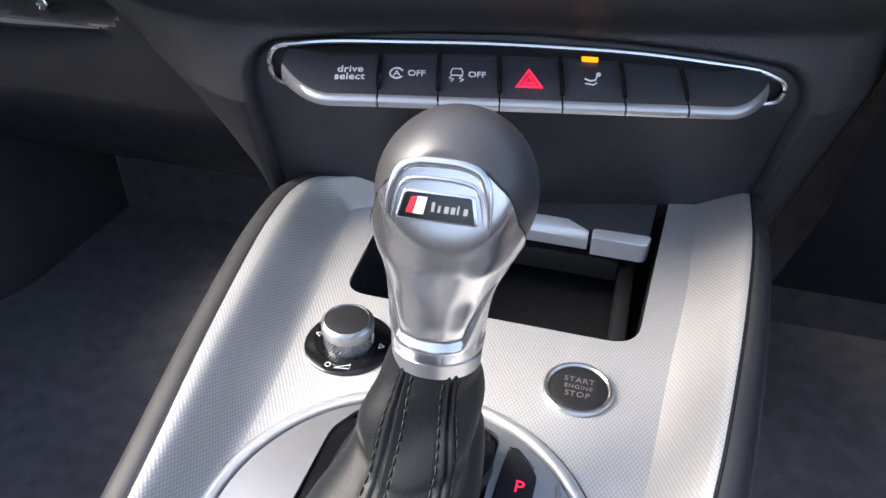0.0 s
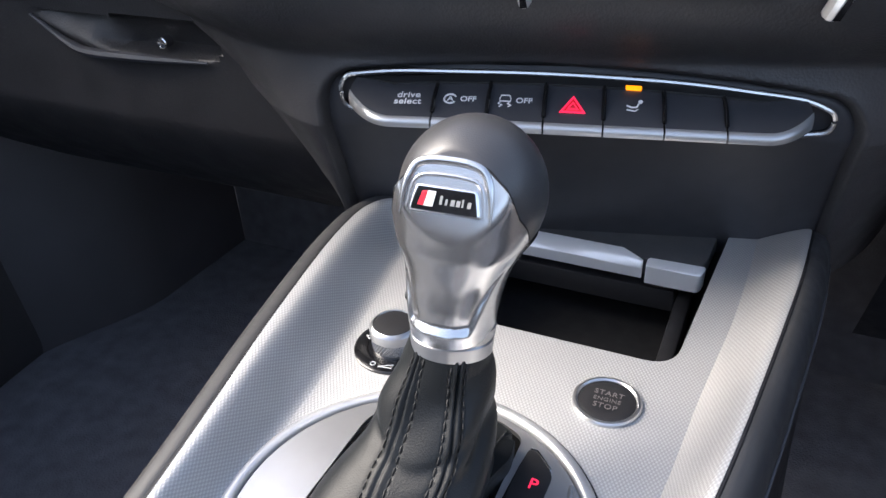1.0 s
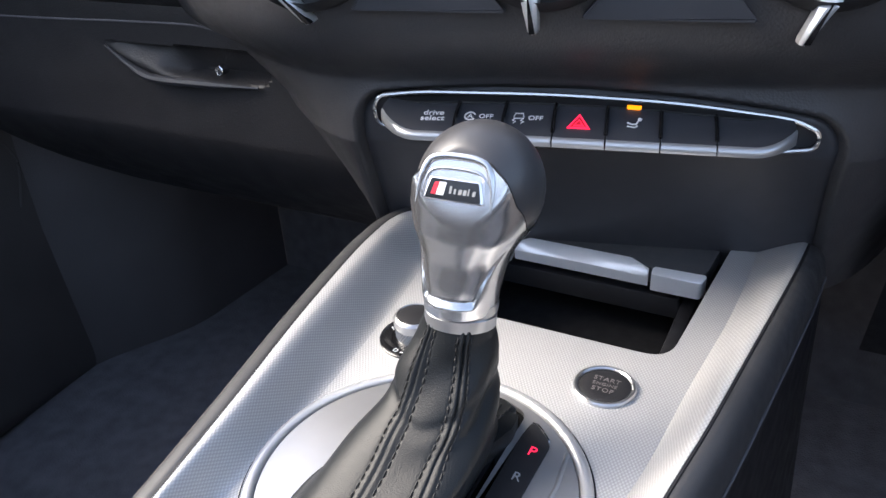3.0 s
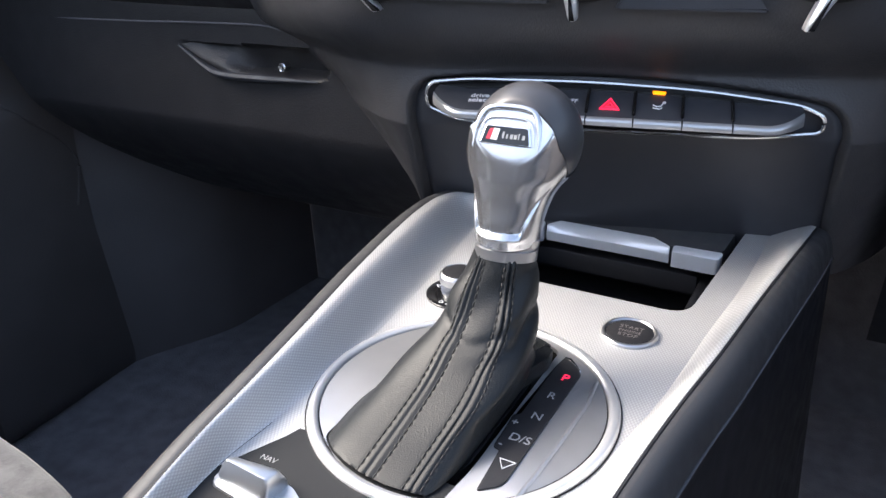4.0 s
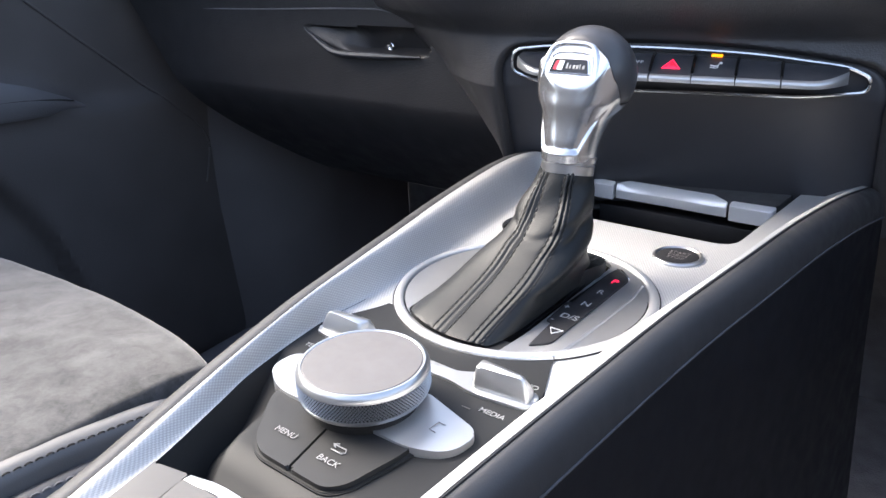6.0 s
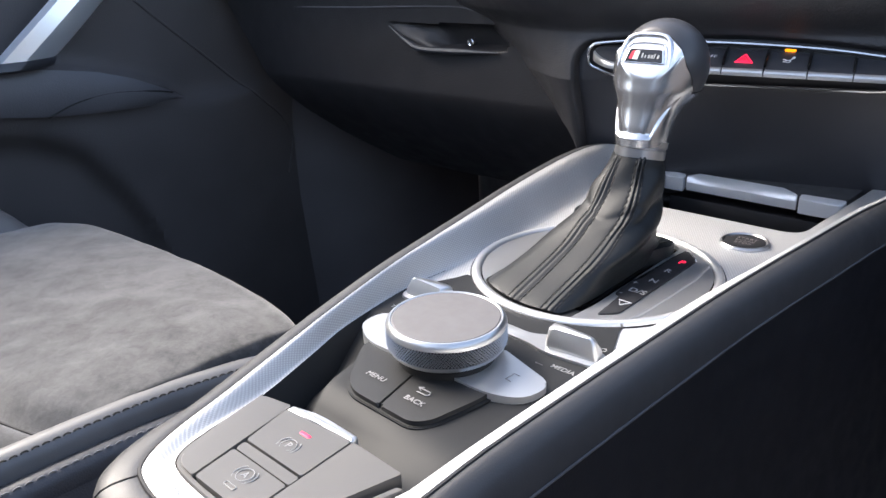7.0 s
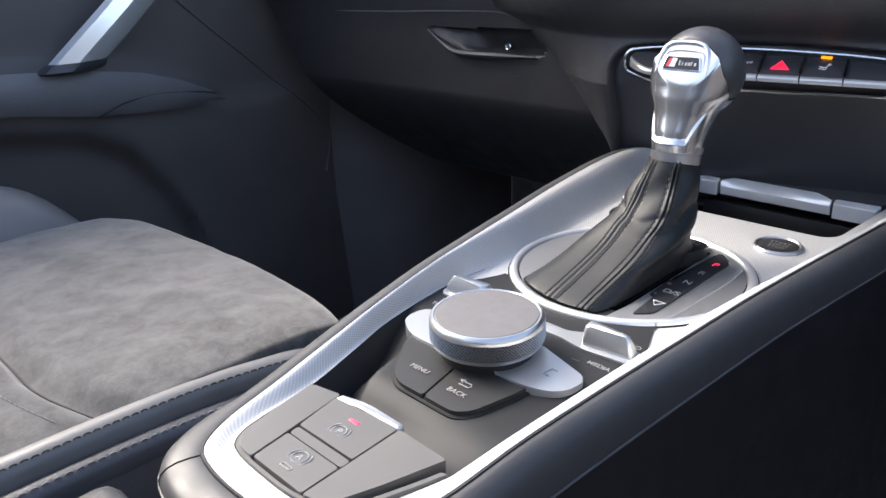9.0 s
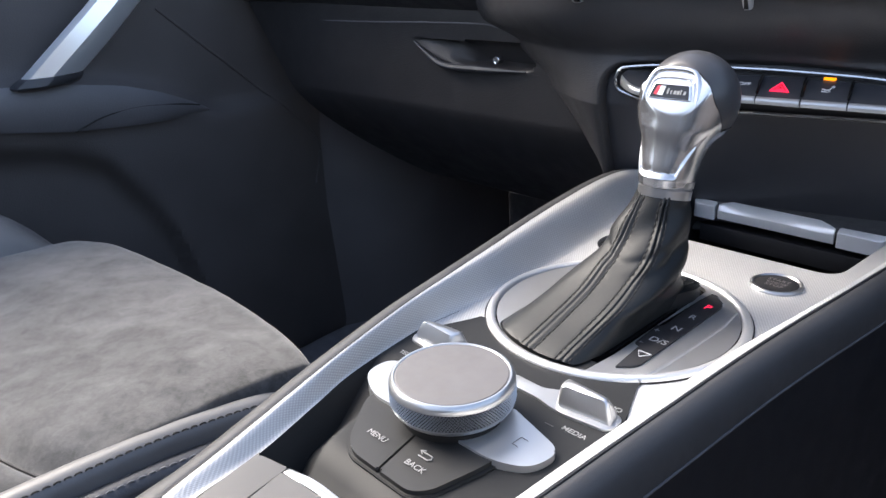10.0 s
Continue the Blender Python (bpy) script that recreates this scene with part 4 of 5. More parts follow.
def face_radius(az, z):
    """Distance from the shaft's middle line to the metal skin, the neck and the ball run together."""
    zz = [p.x for p in NECK_MID]
    cx, cy = 0.0056, float(np.interp(z, zz, [p.y for p in NECK_MID]))
    hy, hx = float(np.interp(z, zz, [p.y for p in NECK_HALF])), float(np.interp(z, zz, [p.z for p in NECK_HALF]))
    dx, dy = math.sin(az), -math.cos(az)
    q = 2.15 + 0.45 * max(0.0, min(1.0, (z - 0.068) / 0.012))
    rn = (abs(dx / hx) ** q + abs(dy / hy) ** q) ** (-1 / q)
    # the hollowed front, ending in a ledge at its foot and a sharp edge at its sides
    side = max(0.0, min(1.0, (0.78 + 16 * (z - 0.070) - abs(az)) / 0.10))
    deep = max(0.0, min(1.0, (z - 0.0700) / 0.0024)) * max(0.0, min(1.0, (0.0930 - z) / 0.020)) ** 0.8
    rn -= 0.0017 * side * side * (3 - 2 * side) * deep
    s2 = 1 - ((z - BALL.z) / BR.z) ** 2
    rb = 0.0
    if s2 > 0.01:
        ax, ay = BR.x * math.sqrt(s2) * 1.03, BR.y * math.sqrt(s2) * 1.03
        ox, oy = (cx - BALL.x) / ax, (cy - BALL.y) / ay
        ux, uy = dx / ax, dy / ay
        A, B, C = ux * ux + uy * uy, ox * ux + oy * uy, ox * ox + oy * oy - 1
        disc = B * B - A * C
        if disc > 0:
            rb = max(0.0, (-B + math.sqrt(disc)) / A)
    r = max(rn, rb) + 0.0006 * math.exp(-abs(rn - rb) / 0.0012) - 0.0003
    # cut flat where the badge sits
    facing = dx * FACE_N.x + dy * FACE_N.y
    if facing > 0.2:
        flat = ((FACE_AT.x - cx) * FACE_N.x + (FACE_AT.y - cy) * FACE_N.y + (FACE_AT.z - z) * FACE_N.z) / facing
        r = min(r, flat) - 0.0004 * math.exp(-abs(r - flat) / 0.0008)
    return r, cx, cy


rows = []
for i in range(64):
    row = []
    for j in range(240):
        az = -math.pi + 2 * math.pi * j / 240
        f = min(1.0, i / 60)
        top = face_top(az)
        z = 0.0655 + 0.007 * f / 0.3 if f < 0.3 else 0.0725 + (top - 0.0725) * (f - 0.3) / 0.7
        r, cx, cy = face_radius(az, z)
        if i > 60:
            r -= (0.0004, 0.0012, 0.0034)[i - 61]
            z += (0.0002, 0.0002, 0.0)[i - 61]
        row.append((cx + r * math.sin(az), cy - r * math.cos(az), z))
    rows.append(row)
bm = loft(rows)
part("knob_face", bm, NECKMETAL, lever, "satin metal neck and face of the knob", 50)


def on_face(az, z, k=0.0):
    r, cx, cy = face_radius(az, z)
    return (cx + (r + k) * math.sin(az), cy - (r + k) * math.cos(az), z)


joint = [on_face(-math.pi + 2 * math.pi * j / 144, face_top(-math.pi + 2 * math.pi * j / 144) + 0.0003, -0.0003) for j in range(144)]
part("skin_joint", tube(joint, 0.00042, 6, closed=True), CAVITY, lever, "")

bc, bn = FACE_AT, FACE_N
bx = Vector((1, 0.06, 0)).normalized()
by = bn.cross(bx).normalized()
BADGE = Matrix(((bx.x, by.x, bn.x, bc.x), (bx.y, by.y, bn.y, bc.y), (bx.z, by.z, bn.z, bc.z), (0, 0, 0, 1)))
trap = [(-0.0104, -0.0034), (0.0104, -0.0034), (0.0088, 0.0034), (-0.0088, 0.0034)]
badge = part("badge", slab(rounded([(x * 1.10, y * 1.18) for x, y in trap], 0.001, 3), -0.004, 0.0008, 0.0005), CHROME, lever, "small black badge in a chrome frame", m=BADGE)
part("badge_inlay", slab(rounded(trap, 0.0006, 3), 0.0, 0.0011), GLOSSBLACK, badge, "gloss black inlay")
part("badge_mark", slab([(-0.0084, -0.0021), (-0.0066, -0.0022), (-0.0056, 0.0024), (-0.0072, 0.0021)], 0.0011, 0.0014), REDPRINT, badge, "red enamel mark")
part("badge_bar", slab([(-0.0064, -0.0022), (-0.0036, -0.0022), (-0.0028, 0.0024), (-0.0054, 0.0024)], 0.0011, 0.0014), WHITE, badge)
for k, (w, h) in enumerate(((0.0008, 0.0026), (0.0007, 0.0018), (0.0012, 0.0018), (0.0012, 0.0018), (0.0005, 0.0024), (0.0011, 0.0018))):
    x = -0.0016 + 0.00172 * k
    part("badge_bar", slab([(x, -0.0013), (x + w, -0.0013), (x + w + 0.0002, -0.0013 + h), (x + 0.0002, -0.0013 + h)], 0.0011, 0.0013), KEYPRINT, badge)
for pts, rr, flat in ((((-0.0142, -0.0060), (-0.0135, 0.0020), (-0.0112, 0.0088), (-0.0070, 0.0112), (0.0, 0.0117), (0.0070, 0.0112), (0.0112, 0.0088), (0.0135, 0.0020), (0.0142, -0.0060)), 0.0014, 0.75), (((-0.0124, -0.0040), (-0.0112, 0.0030), (-0.0092, 0.0062), (-0.0050, 0.0072), (0.0, 0.0074), (0.0050, 0.0072), (0.0092, 0.0062), (0.0112, 0.0030), (0.0124, -0.0040)), 0.0007, 0.8)):
    line = spline([(x, y, 0.0001) for x, y in pts], 6)
    size = [rr * min(1.0, 0.15 + min(i, len(line) - 1 - i) / 10) for i in range(len(line))]
    part("face_ridge", tube(line, size, 10, flat=flat), NECKMETAL, badge, "rounded metal ridge over the badge", 60)

# ---- the dashboard ----
# a frame of its own: x along the switch strip, y into the dash, z up
DASH_AT = (-0.106, 0.201, 0.0)
dash = thing("dashboard", "black padded dashboard centre with a strip of switches", "dashboard", DASH_AT, 13.9)


def in_bezel(u, z):
    """Signed distance to the outline of the inset lower panel (negative inside)."""
    grow = 0.08 * max(0, 0.06 - z)
    cx, hx = 0.1150 + grow / 2, 0.1212 + grow / 2
    cz, hz, r = 0.040, 0.0645, 0.016
    top = -0.00012 * ((u - 0.09) / 0.01) ** 2 * 0.55
    dx, dz = abs(u - cx) - (hx - r), abs(z - top - cz) - (hz - r)
    return math.hypot(max(dx, 0), max(dz, 0)) + min(max(dx, dz), 0) - r


def dash_depth(u, z):
    up = max(0.0, z - 0.106)
    y = -0.034 * (1 - math.exp(-(up / 0.020) ** 1.5)) if up > 0 else 0.0
    low = max(0.0, 0.072 - z)
    y += 0.45 * low
    wl = float(np.interp(z, [0, 0.0117, 0.029, 0.0525, 0.081, 0.10, 0.12], [0.008, 0.016, 0.036, 0.051, 0.066, 0.084, 0.10]))
    dl = max(0.0, -0.012 - u)
    y += min(0.20, 0.060 * (dl / wl) ** 1.5)
    dr = max(0.0, u - 0.245)
    y += 0.050 * (dr / 0.05) ** 1.6
    d = in_bezel(u, z)
    roll = -0.0050 * math.exp(-max(0, d) / 0.010)
    k = max(0.0, min(1.0, (0.0030 - d) / 0.0060))
    roll += 0.0100 * k * k * (3 - 2 * k)
    return y + roll


us = [-0.14 + 0.0010 * i for i in range(476)]
zs = [-0.03 + 0.0010 * i for i in range(190)]
bm = loft([[(u, dash_depth(u, z), z) for u in us] for z in zs], closed=False)
part("padded_cover", bm, DASH, dash, "black grained padded dash cover", 50)


def bezel_half(z):
    """Left and right ends of the inset panel at a height."""
    us2 = [-0.012 + 0.0004 * i for i in range(640)]
    inside = [u for u in us2 if in_bezel(u, z) < -0.0002]
    return (inside[0], inside[-1]) if inside else (0.1, 0.12)


rows = []
for i in range(64):
    z = -0.022 + (0.1030 + 0.022) * i / 63
    lo, hi = bezel_half(z)
    low = max(0.0, 0.072 - z)
    row = []
    for j in range(80):
        f = j / 79
        u = lo + (hi - lo) * f
        d = -in_bezel(u, z)
        row.append((u, 0.001 + 0.45 * low + 0.0035 * math.exp(-max(0, d) / 0.0012), z))
    rows.append(row)
part("lower_panel", loft(rows, closed=False), BEZEL, dash, "fine black inset panel", 60)
top_row = [(u, dash_depth(u, zs[-1]), zs[-1]) for u in us]
part("dash_top", loft([top_row, [(u, y + 0.01, 0.20) for u, y, z in top_row], [(u, y + 0.05, 0.235) for u, y, z in top_row], [(u, y + 0.35, 0.24) for u, y, z in top_row]], closed=False), DASH, dash, "black padded top of the dash")

# chrome-edged switch strip
loop = rounded([(0.0035, 0.0925), (0.0070, 0.0985), (0.030, 0.1010), (0.100, 0.1012), (0.160, 0.0985), (0.212, 0.0920), (0.2245, 0.0860), (0.2235, 0.0775), (0.190, 0.0735), (0.060, 0.0735), (0.020, 0.0775), (0.0045, 0.0835)],
               [0.003, 0.004, 0.01, 0.02, 0.02, 0.006, 0.004, 0.005, 0.01, 0.02, 0.006, 0.004], 5)
strip = part("switch_strip", loft([[(u, -0.002, z) for u, z in loop], [(u, 0.012, z) for u, z in loop]], cap0=False, cap1=True), GLOSSBLACK, dash, "black switch strip in a chrome frame")
part("chrome_frame", tube([(u, -0.0028, z) for u, z in loop], 0.00125, 8, closed=True), NECKMETAL, strip, "thin bright chrome frame")
EDGES = [0.0115, 0.0525, 0.0765, 0.1010, 0.1260, 0.1510, 0.1760, 0.2120]


def strip_top(u):
    return 0.0988 - 0.00010 * ((u - 0.085) / 0.01) ** 2 * 0.45


def strip_face(u, f):
    """The sloping face of the keys: f from the top edge (0) to the lower lip (1)."""
    zt = strip_top(u)
    zl = 0.0895 - 0.015 * max(0, u - 0.05)
    return Vector((u, -0.010 - 0.021 * f, zt + (zl - zt) * f))


rings = []
for i in range(60):
    u = 0.0110 + 0.2005 * i / 59
    zt = strip_top(u)
    e = min(1, min(i, 59 - i) / 6)
    rings.append([(u, -0.0015, zt + 0.0010), (u, -0.0095 * e - 0.001, zt + 0.0006), (u, -0.0100 * e - 0.001, zt - 0.0016 * e), (u, -0.0015, zt - 0.0024)])
part("upper_band", loft(rings, True, True, True), PANEL, strip, "thin grey band over the keys", 30)

NAMES = ["drive_select_key", "start_stop_key", "stability_key", "hazard_key", "seat_vent_key", "blank_key", "blank_key"]
keys_made = []
for i, nm in enumerate(NAMES):
    u0, u1 = EDGES[i] + 0.0004, EDGES[i + 1] - 0.0004
    bm = bmesh.new()
    cols = []
    nseg = 10
    for j in range(nseg + 1):
        u = u0 + (u1 - u0) * j / nseg
        end = 0.0
        if i == 0:
            end = max(0.0, 1 - (u - u0) / 0.022) ** 2
        if i == 6:
            end = max(0.0, 1 - (u1 - u) / 0.020) ** 2
        lip = 1.0 - 0.75 * end
        a, b = strip_face(u, 0.0), strip_face(u, lip)
        cols.append([(u, -0.001, a.z + 0.0005), (u, a.y, a.z), (u, a.y + (b.y - a.y) * 0.5, a.z + (b.z - a.z) * 0.5), (u, b.y, b.z), (u, b.y + 0.0005, b.z - 0.0015), (u, -0.001, b.z - 0.0045)])
    k = part(nm, loft(cols, True, True, True, bm), BEZEL, strip, "black key with a silver lip", 25)
    bm = bmesh.new()
    rings = []
    for j in range(nseg + 1):
        u = u0 + (u1 - u0) * j / nseg
        end = 0.0
        if i == 0:
            end = max(0.0, 1 - (u - u0) / 0.022) ** 2
        if i == 6:
            end = max(0.0, 1 - (u1 - u) / 0.020) ** 2
        b = strip_face(u, 1.0 - 0.75 * end)
        s = 1 + 0.6 * end
        rings.append([(u, b.y + 0.0010, b.z + 0.0006 * s), (u, b.y - 0.0012, b.z - 0.0002), (u, b.y - 0.0020, b.z - 0.0018 * s), (u, b.y - 0.0016, b.z - 0.0036 * s), (u, b.y + 0.001, b.z - 0.0042 * s)])
    part("silver_lip", loft(rings, True, True, True, bm), SILVERKEY, k, "satin silver lip", 50)
    keys_made.append(k)
    if i < 6:
        u = EDGES[i + 1]
        p, q = strip_face(u, -0.03), strip_face(u, 0.80)
        part("divider", tube([p + Vector((0, -0.0006, 0)), p.lerp(q, 0.5) + Vector((0, -0.0022, 0.001)), q + Vector((0, -0.0006, 0))], 0.0010, 6), GLOSSBLACK, strip, "")


def on_key(u, f, lift=0.0003, turn=0.0):
    """A pose on the key face, x along the strip, y up the face."""
    p = strip_face(u, f)
    a, b = strip_face(u, 0.0), strip_face(u, 1.0)
    up = (a - b).normalized()
    xx = (strip_face(u + 0.002, f) - strip_face(u - 0.002, f)).normalized()
    nn = xx.cross(up).normalized()
    up = nn.cross(xx)
    p = p + nn * lift
    return Matrix(((xx.x, up.x, nn.x, p.x), (xx.y, up.y, nn.y, p.y), (xx.z, up.z, nn.z, p.z), (0, 0, 0, 1)))


words("drive", 0.0050, keys_made[0], WHITE, on_key(0.0405, 0.36), bold=0.018, spacing=1.05)
words("select", 0.0050, keys_made[0], WHITE, on_key(0.0405, 0.54), bold=0.018, spacing=1.05)
words("OFF", 0.0041, keys_made[1], WHITE, on_key(0.0675, 0.45), bold=0.018)
m = on_key(0.0595, 0.45)
part("stop_start_mark", tube([(q[0], q[1], 0) for q in circle(0, 0, 0.0027, 20, 0.5, 5.6, True)], 0.00042, 5), WHITE, keys_made[1], m=m)
words("A", 0.0040, keys_made[1], WHITE, m, bold=0.02)
words("OFF", 0.0041, keys_made[2], WHITE, on_key(0.0920, 0.45), bold=0.018)
m = on_key(0.0838, 0.42)
bm = tube([(-0.0024, 0.0004, 0), (-0.0018, 0.0022, 0), (0.0018, 0.0022, 0), (0.0024, 0.0004, 0), (0.0024, -0.0012, 0), (-0.0024, -0.0012, 0)], 0.0003, 5, closed=True)
tube([(-0.0020, -0.0016, 0), (-0.0030, -0.0026, 0), (-0.0012, -0.0034, 0), (-0.0024, -0.0044, 0)], 0.0003, 5, bm)
tube([(0.0020, -0.0016, 0), (0.0010, -0.0026, 0), (0.0028, -0.0034, 0), (0.0014, -0.0044, 0)], 0.0003, 5, bm)
part("skid_mark", bm, WHITE, keys_made[2], m=m)
m = on_key(0.1130, 0.52)
part("hazard_triangle", tube([(-0.0050, -0.0036, 0), (0.0050, -0.0036, 0), (0, 0.0050, 0)], 0.0007, 6, closed=True), REDGLOW, keys_made[3], "lit red hazard triangle", m=m)
part("hazard_triangle", tube([(-0.0022, -0.0020, 0), (0.0022, -0.0020, 0), (0, 0.0018, 0)], 0.0005, 6, closed=True), REDGLOW, keys_made[3], "lit red hazard triangle", m=m)
part("hazard_backing", slab(rounded([(-0.0042, -0.0031), (0.0042, -0.0031), (0, 0.0040)], 0.0003, 2), -0.0002, 0.0001), REDPRINT, keys_made[3], "red hazard field", m=m)
m = on_key(0.1385, 0.42)
bm = tube([(-0.0030, -0.0004, 0), (-0.0008, -0.0014, 0), (0.0012, -0.0010, 0), (0.0022, 0.0016, 0)], 0.0004, 5)
tube([(-0.0030, -0.0028, 0), (0.0005, -0.0034, 0), (0.0018, -0.0022, 0)], 0.0003, 5, bm)
tube([(q[0], q[1], 0) for q in circle(0.0028, 0.0022, 0.0006, 10)], 0.0005, 5, bm, closed=False)
part("seat_mark", bm, WHITE, keys_made[4], m=m)
m = on_key(0.1382, -0.02, 0.0003)
part("amber_lamp", slab(rounded([(-0.0034, -0.0012), (0.0034, -0.0012), (0.0036, 0.0012), (-0.0034, 0.0012)], 0.0006, 3), -0.0004, 0.0005, 0.0003), AMBERGLOW, keys_made[4], "lit amber lamp", m=m)
part("lamp_slot", slab(rounded([(-0.0028, -0.0005), (0.0028, -0.0005), (0.0028, 0.0005), (-0.0028, 0.0005)], 0.0003, 2), -0.0003, 0.0002), PANEL, keys_made[1], m=on_key(0.0640, 0.0))

# round air vents above, of which the lower lips and tabs hang into view
for u in (-0.011, 0.0975, 0.2105):
    vent = part("air_vent", lathe([(0.0300, 0.0), (0.0345, 0.004), (0.0360, 0.012), (0.0360, 0.03)], 64, caps=False), MATTBLACK, dash, "round black air vent", m=Matrix.Translation((u, -0.044, 0.184)) @ Matrix.Rotation(radians(-90), 4, "X"))
    # the tab: a broad chrome blade, blunt at its end, with a dark wedge that widens downwards
    low_u, low_z, lean, wedge = {-0.011: (-0.0107, 0.1445, -0.75, 0.0013), 0.0975: (0.0932, 0.1405, -0.10, 0.0), 0.2105: (0.2018, 0.1370, 0.38, 0.0012)}[u]
    rings = []
    for w, h, back in ((0.0019, 0.0, 0.0006), (0.0027, 0.0012, 0.0), (0.0033, 0.0060, -0.0008), (0.0040, 0.0120, -0.0010), (0.0048, 0.0150, -0.0004), (0.0054, 0.0156, 0.0004), (0.0054, 0.0185, 0.0030)):
        c = low_u + lean * h * (1 + 14 * h)
        rings.append([(c + sx * w, -0.0400 + back + y, low_z + h) for sx, y in ((-1, 0.002), (-0.75, -0.0022), (-0.2, -0.0036), (0.4, -0.0036), (0.8, -0.0022), (1, 0.002), (0.5, 0.008), (-0.5, 0.008))])
    tab = part("vent_tab", loft(rings, True, True, True), RINGMETAL, vent, "bright chrome vent tab", 30, m=vent.matrix_basis.inverted())
    rings = []
    for w, h, back in ((0.0013, 0.0004, 0.0), (0.0012, 0.0030, -0.0006), (0.0009, 0.0080, -0.0010), (0.0005, 0.0130, -0.0010), (0.0002, 0.0160, -0.0008)):
        c = low_u + lean * h * (1 + 14 * h) + wedge * (1 - h / 0.03)
        rings.append([(c + sx * w, -0.0400 + back + y, low_z + h) for sx, y in ((-1, 0.0), (-1, -0.0040), (1, -0.0040), (1, 0.0))])
    part("tab_wedge", loft(rings, True, True, True), GLOSSBLACK, tab, "gloss black wedge")
for u0, u1, z0 in ((0.0085, 0.0810, 0.1497), (0.1128, 0.1850, 0.1460)):
    bm = slab(rounded([(u0, z0), (u1, z0 - 0.0014), (u1 - 0.021, z0 + 0.024), (u0 + 0.021, z0 + 0.024)], 0.0015, 3), 0, 0.004, 0.0015)
    part("climate_panel", bm, BEZEL, dash, "black panel between the vents", m=Matrix.Translation((0, -0.0335, 0)) @ Matrix(((1, 0, 0, 0), (0, 0, -1, 0), (0, 1, 0, 0), (0, 0, 0, 1))))

# ---- passenger side ----
glove = thing("glove_box", "closed black glove box with a recessed pull and lock", "glove box", (0, 0, 0))


def glove_y(x, z):
    return 0.236 + 2.93 * max(0, 0.04 - z) ** 1.5 + 0.02 * max(0, (z - 0.12) / 0.05) ** 2 - 0.03 * max(0, (-0.30 - x)) ** 1.5


def handle_dip(x, z):
    """The scooped hand recess of the pull."""
    if not (-0.348 < x < -0.205):
        return 0.0
    f = (x + 0.348) / 0.143
    lo = 0.0985 - 0.021 * min(1, f * 2.2) ** 0.8 + 0.004 * f
    hi = 0.1005 + 0.003 * f
    if lo < z < hi:
        s = (z - lo) / (hi - lo)
        k = max(0.0, min(1.0, (f - 0.32) / 0.22))
        deep = 0.017 * min(1, s / 0.16) * (1 - s) ** 0.4
        return (1 - k) * 0.014 * s ** 0.9 * min(1, f * 2.6) + k * deep
    return 0.0


zg = [-0.080 + 0.0017 * i for i in range(124)]
bm = loft([[(x, glove_y(x, z) + handle_dip(x, z), z) for x in [xl + (-0.10 - xl) * i / 150 for i in range(151)]] for z, xl in [(z, -0.625 + 0.75 * max(0, 0.13 - z)) for z in zg]], closed=False)
g = part("glove_lid", bm, GLOVE, glove, "black grained glove box lid", 50)
part("pull_lip", tube(spline([(-0.346, 0.234, 0.0985), (-0.318, 0.232, 0.084), (-0.300, 0.2315, 0.0795), (-0.26, 0.2325, 0.0795), (-0.212, 0.234, 0.0805)], 8), [0.0008 + 0.0022 * min(1, i / 10) * min(1, (32 - i) / 8) for i in range(33)], 8), BEZEL, g, "smooth lower lip of the pull")
lock = part("lock", lathe([(0.0034, -0.006), (0.0034, 0.000), (0.0028, 0.0006), (0.0022, 0.0004), (0.0003, 0.0)], 32), CHROME, g, "small chrome lock", m=Matrix.Translation((-0.2490, 0.240, 0.0870)) @ Matrix.Rotation(radians(90), 4, "X"))
part("lid_seam", tube(spline([(-0.60, 0.2340, 0.1110), (-0.417, 0.2345, 0.1135), (-0.331, 0.2350, 0.1160), (-0.262, 0.2352, 0.1172), (-0.240, 0.2352, 0.1145)], 8), [0.0008 - 0.0005 * (i / 32) ** 6 for i in range(33)], 6), DOORSOFT, g, "")
bm = loft([[(-0.465, glove_y(-0.4, -0.08), -0.08), (-0.095, glove_y(-0.2, -0.08), -0.08)], [(-0.50, 0.48, -0.10), (-0.095, 0.48, -0.10)], [(-0.62, 0.62, -0.11), (-0.095, 0.62, -0.11)]], closed=False)
part("under_cover", bm, FOOTWELL, glove, "black cover under the glove box")
tagged(finish("dash_upper", loft([[(-0.66, 0.236, 0.128), (-0.10, 0.236, 0.128)], [(-0.66, 0.205, 0.150), (-0.10, 0.205, 0.150)], [(-0.66, 0.200, 0.20), (-0.10, 0.20, 0.20)], [(-0.66, 0.26, 0.238), (-0.10, 0.26, 0.238)], [(-0.66, 0.66, 0.242), (-0.10, 0.66, 0.242)]], closed=False), DASH), "black padded upper dash before the passenger", "dashboard", kind="structure")
tagged(finish("dash_driver_side", loft([[(0.16, 0.36, -0.10), (0.66, 0.36, -0.10)], [(0.16, 0.30, 0.0), (0.66, 0.30, 0.0)], [(0.16, 0.275, 0.10), (0.66, 0.275, 0.10)], [(0.16, 0.25, 0.20), (0.66, 0.25, 0.20)], [(0.16, 0.30, 0.24), (0.66, 0.30, 0.24)], [(0.16, 0.66, 0.242), (0.66, 0.66, 0.242)]], closed=False), MATTBLACK), "black lower dash on the driver side", "dashboard", kind="structure")

# passenger door
door = thing("door_passenger", "closed black passenger door with a bright metal pull", "door", (-0.64, 0, 0), kind="structure")


